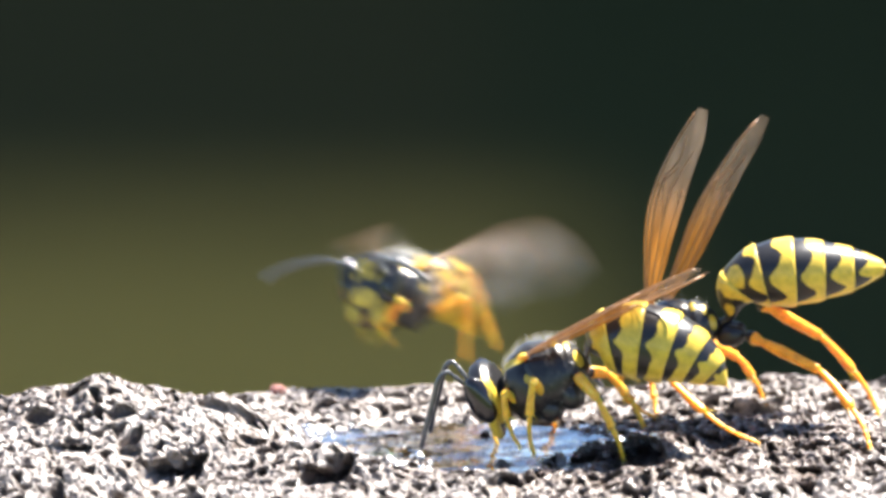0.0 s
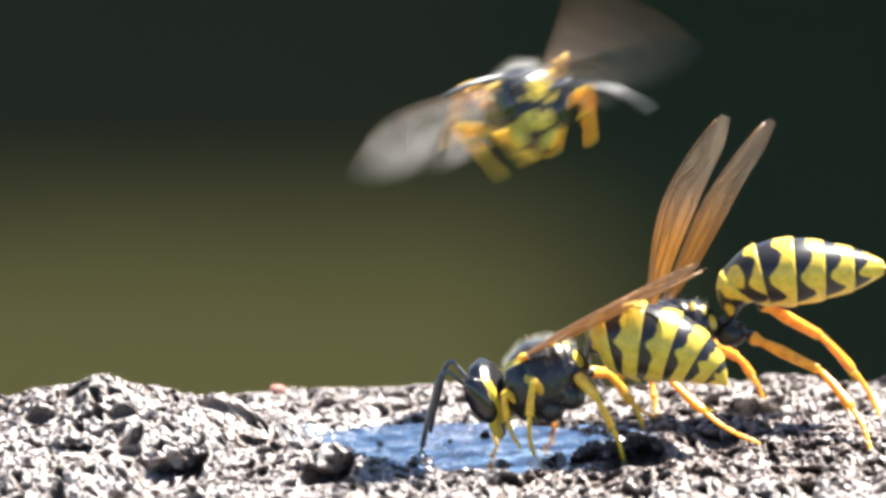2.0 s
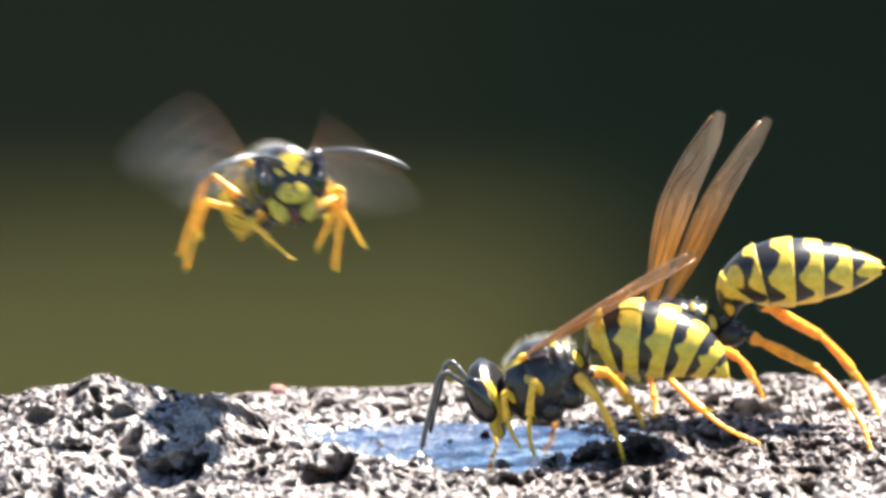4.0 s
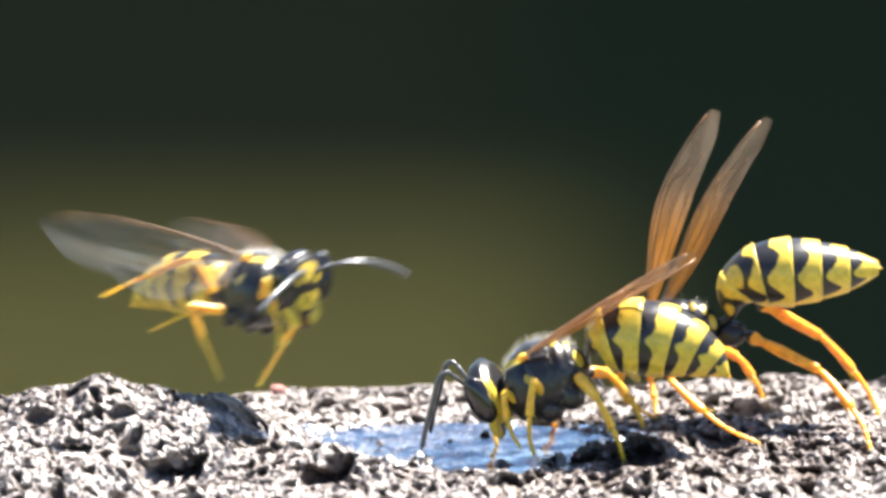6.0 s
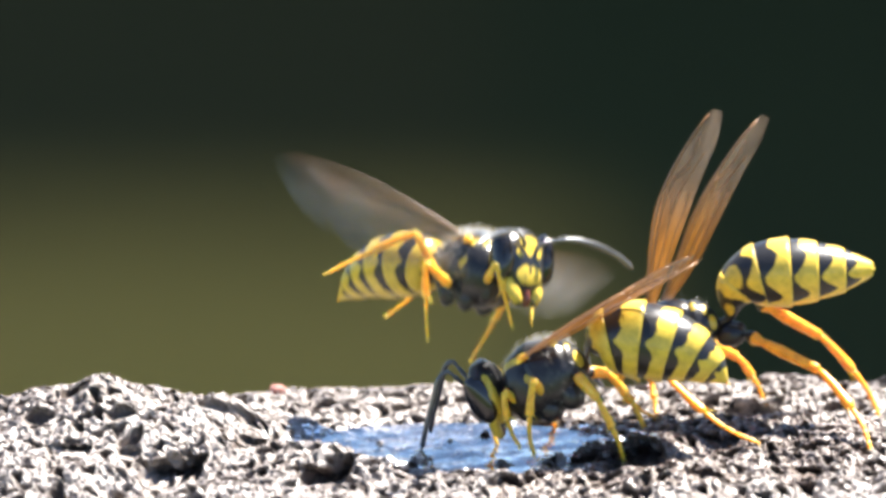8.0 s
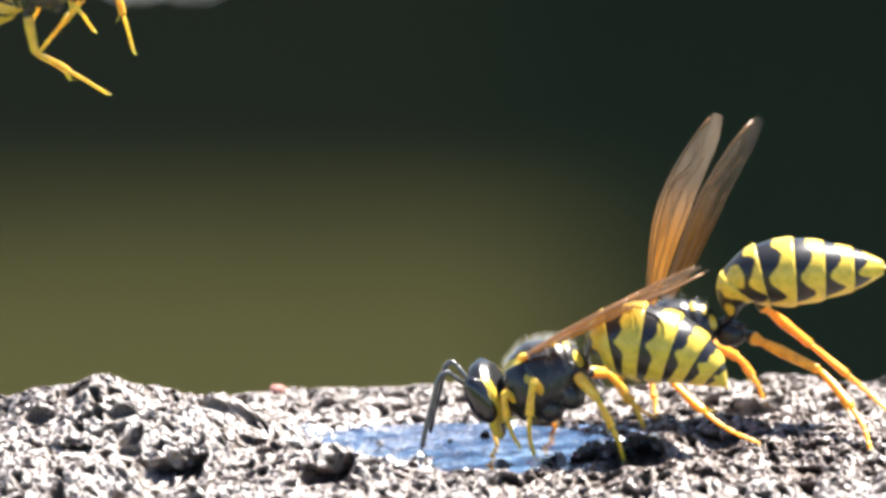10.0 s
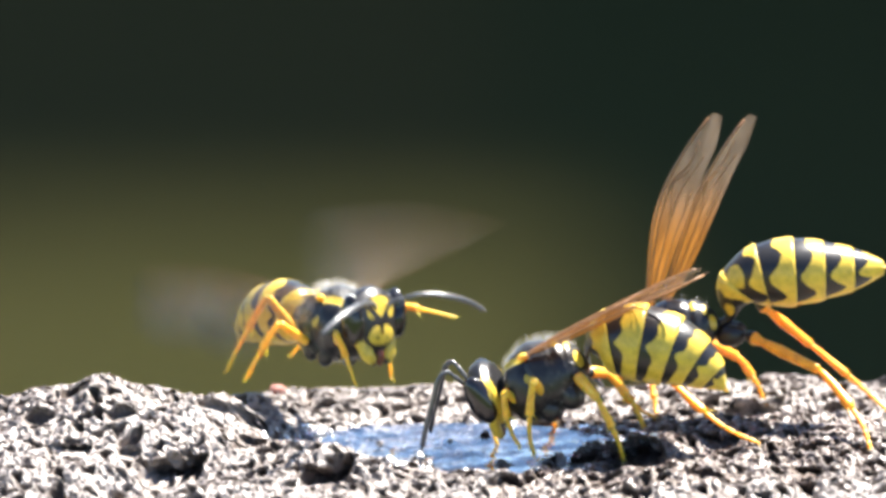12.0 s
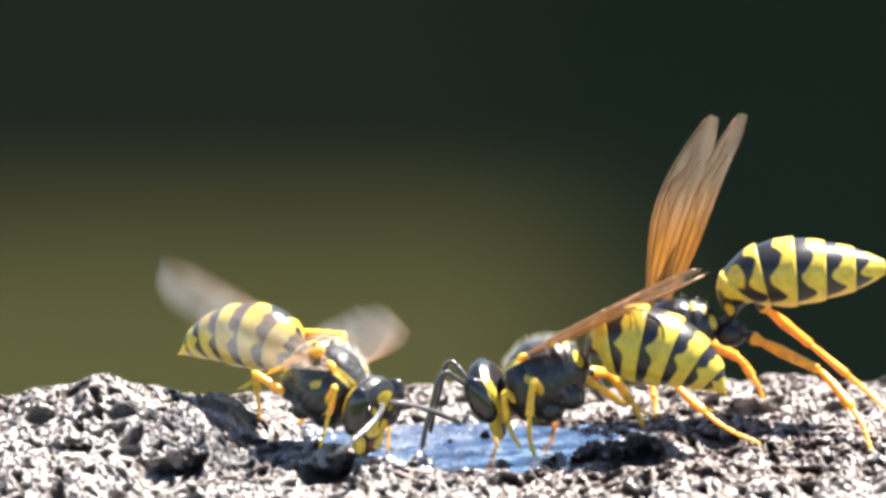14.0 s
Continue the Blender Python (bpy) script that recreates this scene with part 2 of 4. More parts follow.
# ---- ground, stone and pool ----
GROUND_Z = -0.2
g = 60.0
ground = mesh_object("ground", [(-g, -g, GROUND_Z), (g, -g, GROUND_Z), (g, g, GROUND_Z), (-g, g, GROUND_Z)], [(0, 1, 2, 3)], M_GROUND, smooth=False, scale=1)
tagged(ground, "shaded garden ground, olive grass with deeper shade painted in dark green and brown", "ground", kind="structure")

POOL_Z = -11.0


def stone_form(x, y):
    """The large form of the stone's top, in millimetres."""
    h = -10.78 + 0 * x
    h += 3.3 * np.exp(-((x + 18.6) / 5.2) ** 2 - ((y + 0.5) / 6.5) ** 2)
    h += 1.75 * np.exp(-((x + 12.5) / 3.2) ** 2 - ((y + 1.0) / 5.0) ** 2)
    h += 1.15 * np.exp(-((x + 25) / 3.0) ** 2 - ((y + 2) / 6.0) ** 2)
    h += 0.75 / (1 + np.exp(-(x - 11.5) / 1.6)) * np.exp(-((y - 1) / 10) ** 2)
    h += 0.55 * np.exp(-((x - 18.5) / 5) ** 2 - ((y - 9.0) / 3.0) ** 2)
    h += 0.45 * np.exp(-((y + 8.5) / 2.6) ** 2) * (1 + 0.4 * np.sin(x * 0.55 + 1.0))
    h += 0.35 * np.exp(-((y - 9.0) / 2.5) ** 2 - ((x + 1) / 9) ** 2)
    d = ((x - 0.8) / 8.6) ** 2 + ((y + 0.7) / 4.5) ** 2
    d = d * (1 + 0.30 * value_noise(x, y, 3.2, 12) + 0.22 * value_noise(x, y, 1.3, 13))
    h -= 1.5 * np.exp(-d ** 2 * 0.9)
    h += 1.4 * np.exp(-((x + 5.2) / 5.4) ** 2 - ((y + 4.6) / 1.9) ** 2) + 2.1 * np.exp(-((x - 8.2) / 3.3) ** 2 - ((y + 3.6) / 1.8) ** 2)
    for px, py, r in ((1.6, -1.0, 0.6), (3.2, -3.2, 0.7), (-0.8, -2.6, 0.5), (2.3, 1.8, 0.6), (-3.4, 0.6, 0.5), (0.4, 0.8, 0.4), (4.6, 0.4, 0.5), (-1.2, -4.2, 0.6)):
        h += 1.45 * np.exp(-((x - px) / r) ** 2 - ((y - py) / (1.3 * r)) ** 2)
    fall = np.maximum(y - 9.5 + 4.5 / (1 + np.exp((x + 11.5) / 0.8)), 0)
    h -= 0.09 * fall ** 2 + 0.05 * np.maximum(-13 - y, 0) ** 2
    return h


def stone_pits(rng):
    """Gas bubbles of the lava, packed side by side with thin walls between: centre, radius and depth of each."""
    pits, cells = [], collections.defaultdict(list)
    sizes = np.concatenate([rng.uniform(0.42, 0.65, 90), rng.uniform(0.24, 0.42, 1400), rng.uniform(0.14, 0.22, 5200), rng.uniform(0.09, 0.13, 20000)])
    places = rng.uniform((-27, -14), (27, 13), (len(sizes), 2))
    for r, (x, y) in zip(sizes, places):
        i, j = int(x // 1.5), int(y // 1.5)
        near = [p for a in (-1, 0, 1) for b in (-1, 0, 1) for p in cells[i + a, j + b]]
        if any((x - px) ** 2 + ((y - py)) ** 2 < (0.86 * (r + pr)) ** 2 for px, py, pr in near):
            continue
        cells[i, j].append((x, y, r))
        pits.append((x, y, r, r * rng.uniform(1.6, 2.8) if r > 0.23 else r * rng.uniform(0.5, 1.7)))
    return pits


# the larger hollows: centre, half length, half width, slant, depth
HOLLOWS = [(16.6, 4.2, 2.3, 1.5, 0.15, 1.1), (21.7, 5.1, 0.9, 0.9, 0.2, 0.8), (-17.3, -3.7, 0.8, 0.7, 0.2, 0.7), (-12.3, -1.7, 0.9, 0.7, 0.1, 0.7),
           (-10.8, -1.0, 0.9, 0.6, 0.1, 0.7), (13.8, -8.8, 1.1, 0.8, -0.1, 0.8), (-15.0, 0.4, 0.7, 0.6, 0.0, 0.6), (-20.0, -1.2, 0.6, 0.6, 0.0, 0.6),
           (-16.6, -6.4, 0.7, 0.6, 0.1, 0.7), (-9.4, -5.2, 0.7, 0.5, 0.2, 0.6), (-21.6, -3.2, 0.9, 0.7, 0.1, 0.7)]
# undercut steps, open to the front: lip's middle, half length, slant, height, reach to the front
STEPS = [(-14.0, -6.9, 1.7, 0.35, 1.35, 3.6), (-6.1, -6.4, 1.5, 0.3, 1.25, 3.4), (8.9, -3.5, 2.9, -0.1, 1.9, 4.5), (-19.6, -6.2, 0.9, 0.2, 0.7, 2.0), (19.5, -6.5, 1.2, -0.2, 0.7, 2.2),
         (3.2, -9.0, 1.0, 0.2, 0.6, 2.0), (-10.2, -3.4, 0.8, 0.3, 0.6, 1.6), (15.0, -0.5, 1.3, 0.1, 0.7, 2.2)]


def build_stone():
    def axis(lo, a, b, hi, fine, coarse):
        return np.concatenate([np.arange(lo, a, coarse), np.arange(a, b, fine), np.arange(b, hi + coarse, coarse)])
    xs = axis(-34, -25.2, 25.2, 34, 0.05, 0.5)
    ys = axis(-20, -13.0, 13.0, 18, 0.05, 0.5)
    gx, gy = np.meshgrid(xs, ys)
    h = stone_form(gx, gy)
    dry = np.clip((h - POOL_Z - 0.05) / 0.5, 0.12, 1)
    bump_h = 0.30 * value_noise(gx, gy, 3.6, 1) + 0.30 * value_noise(gx, gy, 1.7, 2)
    bump_h += 0.12 * value_noise(gx + 0.3 * bump_h, gy, 0.8, 3) + 0.11 * value_noise(gx, gy, 0.42, 4) + 0.08 * value_noise(gx, gy, 0.21, 5)
    h = h + bump_h * (0.35 + 0.65 * dry)
    cave, hollow = np.zeros_like(h), np.zeros_like(h)
    for px, py, rx, ry, lean, depth in HOLLOWS:
        d = np.hypot((gx - px) / rx, (gy - py - lean * (gx - px)) / ry)
        hollow = np.maximum(hollow, np.clip((1.25 - d) / 0.25, 0, 1))
    rng = np.random.default_rng(4)
    for px, py, r, depth in stone_pits(rng):
        i0, i1 = np.searchsorted(xs, px - r * 1.3), np.searchsorted(xs, px + r * 1.3)
        j0, j1 = np.searchsorted(ys, py - r * 1.3), np.searchsorted(ys, py + r * 1.3)
        if i1 <= i0 or j1 <= j0:
            continue
        ox, oy = gx[j0:j1, i0:i1] - px, gy[j0:j1, i0:i1] - py
        d = np.hypot(ox, oy) / r * (1 + 0.24 * np.sin(2 * np.arctan2(oy, ox) + px * 9) + 0.16 * np.sin(3 * np.arctan2(oy, ox) + py * 7))
        drop = depth * np.clip(1 - d ** 3.5, 0, 1) * np.clip(0.9 + 0.3 * oy / r, 0.5, 1) * (1 - hollow[j0:j1, i0:i1])
        h[j0:j1, i0:i1] -= drop
        cave[j0:j1, i0:i1] = np.maximum(cave[j0:j1, i0:i1], (1.15 if r > 0.23 else 0.7) * drop)
    for px, py, rx, ry, lean, depth in HOLLOWS:
        ox, oy = gx - px, gy - py - lean * (gx - px)
        d = np.hypot(ox / rx, oy / ry) * (1 + 0.2 * value_noise(gx, gy, 1.1, 7) + 0.14 * value_noise(gx, gy, 0.4, 8))
        drop = depth * np.clip(1 - d ** 8, 0, 1) * (0.15 + 0.85 / (1 + np.exp(-6.0 * (oy / ry + 0.45))))
        h -= drop
        cave = np.maximum(cave, 1.3 * drop)
    for px, py, rx, lean, depth, reach in STEPS:
        ox = (gx - px) / rx * (1 + 0.25 * value_noise(gx, gy, 0.9, 9))
        oy = gy - py - lean * (gx - px) + 0.5 * value_noise(gx, gy, 0.8, 10)
        wide = np.clip(1 - ox ** 6, 0, 1)
        slope = np.where(oy < 0, np.clip(1 + oy / reach, 0, 1) ** 1.3, np.clip(1 - oy / 0.35, 0, 1))
        h -= depth * wide * slope
        cave = np.maximum(cave, 2.3 * depth * wide * slope * np.clip(1 + oy / 0.9, 0, 1))
    ny, nx = h.shape
    # hollows run back under their upper lips
    top = np.stack([gx + 0.25 * cave, gy + cave, h], -1).reshape(-1, 3)
    faces = grid_faces(ny, nx, closed=False)
    # the flanks: rings from the top's edge that widen on their way down to the ground
    edge = [i for i in range(nx)] + [j * nx + nx - 1 for j in range(1, ny)] + [(ny - 1) * nx + i for i in range(nx - 2, -1, -1)] + [j * nx for j in range(ny - 2, 0, -1)]
    rim = top[edge]
    verts, prev = [top], edge
    count = len(top)
    for k in range(1, 15):
        u = k / 14
        ring = rim.copy()
        ang = np.arctan2(ring[:, 1], ring[:, 0])
        lump = 1 + 0.05 * np.sin(ang * 5 + u * 7) + 0.04 * np.sin(ang * 11 - u * 9)
        ring[:, :2] *= ((1 + 1.5 * u ** 0.6) * (1 - 0.10 * u ** 4) * lump)[:, None]
        ring[:, 2] = rim[:, 2] * (1 - u) + (GROUND_Z / MM - 3) * u
        verts.append(ring)
        ids = list(range(count, count + len(ring)))
        count += len(ring)
        m = len(ids)
        faces += [(prev[i], ids[i], ids[(i + 1) % m], prev[(i + 1) % m]) for i in range(m)]
        prev = ids
    ob = mesh_object("lava_rock", np.concatenate(verts), [f[::-1] if len(f) == 4 and i >= (ny - 1) * (nx - 1) else f for i, f in enumerate(faces)], M_ROCK)
    return tagged(ob, "rough grey vesicular lava stone with a water hollow, on the ground", "rock"), xs, ys, h


lava_rock, STONE_X, STONE_Y, STONE_H = build_stone()


def stone_at(x, y, reach=0.35):
    """Height of the stone's top round (x, y), in millimetres."""
    i0, i1 = np.searchsorted(STONE_X, (x - reach, x + reach))
    j0, j1 = np.searchsorted(STONE_Y, (y - reach, y + reach))
    return float(np.mean(STONE_H[j0:j1 + 1, i0:i1 + 1]))


def build_pool():
    n, k = 14, 64
    a = np.arange(k) / k * 2 * np.pi
    verts, faces = [(0.8, -0.7, POOL_Z)], []
    for i in range(1, n + 1):
        s = i / n
        for t in a:
            x, y = 0.8 + 9.3 * s * math.cos(t), -0.7 + 5.2 * s * math.sin(t)
            verts.append((x, y, POOL_Z + 0.02 * math.sin(x * 1.9 + y * 0.8) + 0.02 * math.sin(y * 2.6 - x)))
    faces += [(0, 1 + j, 1 + (j + 1) % k) for j in range(k)]
    for i in range(n - 1):
        for j in range(k):
            p, q = 1 + i * k + j, 1 + i * k + (j + 1) % k
            faces.append((p, p + k, q + k, q))
    ob = mesh_object("water", verts, faces, M_WATER)
    return tagged(ob, "shallow clear water reflecting blue sky in the stone's hollow", "water", kind="structure")


build_pool()


# ---- a hedge added out of view, only to shade the ground behind the stone ----
def build_shade_hedge(x0, x1, y0, y1, heights, leaves, seed, label):
    """A loosely clipped hedge, added on the ground beside the view to block the sun; heights gives its height along y.
    """
    rng = np.random.default_rng(seed)

    def top(y):
        return GROUND_Z + np.interp(y, *heights)

    hedge = tagged(new("hedge"), label, "hedge")
    ys = np.linspace(y0 + 0.03, y1 - 0.03, 40)
    verts = []
    for y in ys:
        t = top(y) - 0.10
        verts += [(x0 + 0.03, y, GROUND_Z + 0.04), (x0 + 0.015, y, t - 0.06), (x0 + 0.05, y, t), (x1 - 0.05, y, t), (x1 - 0.015, y, t - 0.06), (x1 - 0.03, y, GROUND_Z + 0.04)]
    faces = [f[::-1] for f in grid_faces(len(ys), 6)] + [tuple(range(6)), tuple(range(len(verts) - 6, len(verts)))[::-1]]
    mesh_object("twig_core", verts, faces, M_BARK, hedge, "dense inner twigs", scale=1)
    n = leaves
    u, face = rng.random(n), rng.random(n)
    x, y = rng.uniform(x0, x1, n), rng.uniform(y0, y1, n)
    rim = rng.normal(0, 0.01, n)
    x = np.where(face < 0.15, x0 + rim, np.where(face < 0.25, x1 - rim, x))
    y = np.where((face > 0.25) & (face < 0.32), y0 + rim, np.where((face > 0.32) & (face < 0.38), y1 - rim, y))
    z = np.where(face < 0.38, GROUND_Z + 0.02 + u * (top(y) - GROUND_Z - 0.1), top(y) - 0.10 + np.abs(rng.normal(0, 0.085, n)))
    c = np.stack([x, y, z], 1)
    a, b = rng.normal(size=(n, 3)), rng.normal(size=(n, 3))
    a /= np.linalg.norm(a, axis=1)[:, None]
    b = np.cross(a, b)
    b /= np.linalg.norm(b, axis=1)[:, None]
    long = rng.uniform(0.012, 0.022, n)[:, None]
    fold = np.cross(a, b) * long * 0.2
    v = np.stack([c - a * long, c + b * long * 0.5 + fold, c + a * long, c - b * long * 0.5 + fold], 1).reshape(-1, 3)
    faces = [q for i in range(0, 4 * n, 4) for q in ((i, i + 1, i + 2), (i, i + 2, i + 3))]
    ob = mesh_object("foliage", v, faces, M_LEAF, hedge, "small dark green leaves", smooth=False, scale=1)
    tagged(ob, kind="stuff")
    k = np.linspace(0, 1, 6)
    for i in range(5):
        sx, sy = x0 + (x1 - x0) * (0.5 + 0.15 * (-1) ** i), y0 + (y1 - y0) * (i + 0.5) / 5
        p = np.stack([sx + 0.01 * np.cos(k * 5 + i), sy + 0.01 * np.sin(k * 4 + i * 9), GROUND_Z - 0.01 + k * 0.2], 1)
        sh = loft(p, 0.014 - 0.005 * k, 0.014 - 0.005 * k, 10, (0, 1, 0))
        mesh_object("stem", sh[0], sh[1], M_BARK, hedge, scale=1)


build_shade_hedge(0.60, 1.05, 0.82, 2.5, ((0.82, 1.5, 2.5), (2.0, 2.1, 2.15)), 70000, 8, "added tall dense dark green hedge of small leaves, out of view, shading the ground")



# ---- small loose things on the stone ----
def water_beads():
    """Drops and wet grains along the water's edge, which catch the sun."""
    rng = np.random.default_rng(21)
    shapes = []
    while len(shapes) < 300:
        a, k = rng.uniform(0, 2 * math.pi), rng.uniform(0.86, 1.25)
        x, y = 0.8 + 8.6 * k * math.cos(a), -0.7 + 4.5 * k * math.sin(a)
        z = stone_at(x, y, 0.1)
        if z < POOL_Z - 0.1 or z > POOL_Z + 1.0:
            continue
        r = rng.uniform(0.07, 0.27)
        v, f, _ = ball((x, y, z + 0.25 * r), (r, r * rng.uniform(0.7, 1.2), r * 0.75), 12, 8)
        shapes.append((v, f))
    v, f = join(*shapes)
    ob = mesh_object("water_beads", v, f, M_BEAD)
    return tagged(ob, "tiny clear water drops on wet lava stone", "water drops", kind="stuff")


def crumb(x, y, size, seed):
    rng = np.random.default_rng(seed)
    v, f, _ = ball((0, 0, 0), (size, size * 0.8, size * 0.65), 16, 12)
    v = v * (1 + 0.12 * np.sin(v[:, :1] * 9 / size + 1) * np.cos(v[:, 1:2] * 7 / size)) + rng.normal(0, 0.02 * size, v.shape)
    ob = mesh_object("stone_crumb", v + np.array([x, y, stone_at(x, y) + 0.3 * size]), f, M_RED)
    return tagged(ob, "small reddish stone crumb on the lava stone's rim", "pebble")


M_RED = m_plain("reddish_stone", (0.36, 0.17, 0.14), 0.8, 0.3)
water_beads()
crumb(-9.3, 9.6, 0.5, 3)


# ---- wasps: x forward, y to the wasp's left, z up, millimetres, origin in the thorax ----
NECK = Vector((2.0, 0, 0.2))


def aim(origin, along, up=(0, 0, 1)):
    """A pose at origin (millimetres) whose x axis runs along, with z as near to up as it can be."""
    x = Vector(along).normalized()
    y = Vector(up).cross(x)
    if y.length < 1e-4:
        y = Vector((0, 1, 0))
    y.normalize()
    z = x.cross(y)
    m = Matrix((x, y, z)).transposed().to_4x4()
    m.translation = Vector(origin) * MM
    return m


def thorax_part(root, sleek):
    x = np.linspace(0, 1, 40)
    path = np.zeros((40, 3))
    path[:, 0] = -2.3 + 4.5 * x
    path[:, 2] = smooth_interp(x, (0, 0.3, 0.65, 1), (-0.4, -0.18, -0.25, 0.1))
    w = smooth_interp(x, (0, 0.04, 0.15, 0.4, 0.65, 0.85, 0.95, 1), (0.05, 0.5, 1.1, 1.62, 1.74, 1.5, 1.05, 0.35)) * sleek
    z = smooth_interp(x, (0, 0.04, 0.15, 0.4, 0.65, 0.85, 0.95, 1), (0.05, 0.5, 1.15, 1.82, 2.0, 1.62, 1.05, 0.35)) * (0.5 + 0.5 * sleek)
    v, f, a = loft(path, w, z, 56)
    # furrows round the scutum and down the flank
    ang = np.where(a > np.pi, 2 * np.pi - a, a)
    dent = 0.09 * np.exp(-((ang - 0.85) / 0.09) ** 2) * (v[:, 0] > -0.6) + 0.10 * np.exp(-((v[:, 0] + 0.75) / 0.13) ** 2) * (ang < 1.3)
    dent += 0.09 * np.exp(-((v[:, 0] + 1.35) / 0.1) ** 2) * (ang < 1.5) + 0.07 * np.exp(-((v[:, 0] - 0.5 + 0.4 * (ang - 1.6)) / 0.1) ** 2) * (ang > 1.1)
    v = v * np.stack([np.ones_like(dent), 1 - dent, 1 - dent], 1)
    marks = blobs(v, [(-1.02, 0.62, 1.38, 0.22, 0.42, 0.5), (-1.58, 0.55, 1.0, 0.14, 0.42, 0.5), (0.5, 1.45, -0.2, 0.34, 0.4, 0.28), (0.7, 1.45, -0.05, 0.2, 0.4, 0.3),
                      (-1.95, 0.7, 0.1, 0.25, 0.35, 0.5)])
    for p, q, r in (((2.0, 0.45, 0.75), (0.75, 1.33, 1.02), 0.24), ((1.9, 0.9, 0.2), (0.9, 1.45, 0.5), 0.12)):
        p, q = np.array(p), np.array(q)
        w = v * np.array([1, 0, 1]) + np.abs(v) * np.array([0, 1, 0])
        k = np.clip(((w - p) @ (q - p)) / ((q - p) @ (q - p)), 0, 1)
        marks = np.maximum(marks, r - np.linalg.norm(w - p - k[:, None] * (q - p), axis=1))
    th = part("thorax", (v, f), M_SHELL, root, "glossy black thorax with yellow bands", marks)
    for side in (-1, 1):
        s, ff, _ = ball((0.55, side * 1.42 * sleek, 1.08), (0.32, 0.2, 0.2), 16, 12)
        part("wing_base", (s, ff), M_LEG, root, "yellow-orange wing base plate", np.full(len(s), 1.0))
    return th


def hair_part(root, seed, sleek, count=800):
    """Short pale bristles on the back, flank and head."""
    rng = np.random.default_rng(seed)
    verts, faces = [], []
    for i in range(count):
        u, a = rng.uniform(-1.9, 1.9), rng.uniform(-2.7, 2.7)
        r = math.sqrt(max(0.05, 1 - (u / 2.3) ** 2))
        d = np.array([rng.normal(-0.15, 0.35), math.sin(a) + rng.normal(0, 0.2), math.cos(a) + rng.normal(0, 0.2)])
        p = np.array([u, math.sin(a) * r * 1.68 * sleek, math.cos(a) * r * 1.9 - 0.22])
        long = rng.uniform(0.2, 0.62)
        e = p + d / np.linalg.norm(d) * long
        o = np.cross(d, (0.3, 0.5, 0.8))
        o = o / np.linalg.norm(o) * 0.0055
        q = np.cross(d, o)
        q = q / np.linalg.norm(q) * 0.0055
        b = len(verts)
        verts += [p + o, p - 0.5 * o + q, p - 0.5 * o - q, e]
        faces += [(b, b + 1, b + 3), (b + 1, b + 2, b + 3), (b + 2, b, b + 3)]
    ob = mesh_object("hair", verts, faces, M_HAIR, root, "short pale hair on the thorax")
    return tagged(ob, kind="stuff")


def antenna(head, side, curve):
    """Scape and beaded flagellum along a curve given in the head's space."""
    pts = np.asarray(curve, float) * np.array([1, side, 1])
    u = np.linspace(0, 1, 90)
    path = smooth_interp(u, np.linspace(0, 1, len(pts)), pts)
    r = interp(u, (0, 0.02, 0.2, 0.24, 0.3, 0.6, 0.95, 1), (0.05, 0.11, 0.12, 0.07, 0.11, 0.15, 0.145, 0.04))
    r = r * (1 - 0.10 * (np.abs(np.sin(u * np.pi * 13)) < 0.25) * (u > 0.28))
    v, f, _ = loft(path, r, r, 12)
    return part("antenna", (v, f), M_ANTENNA, head, "black ringed antenna")


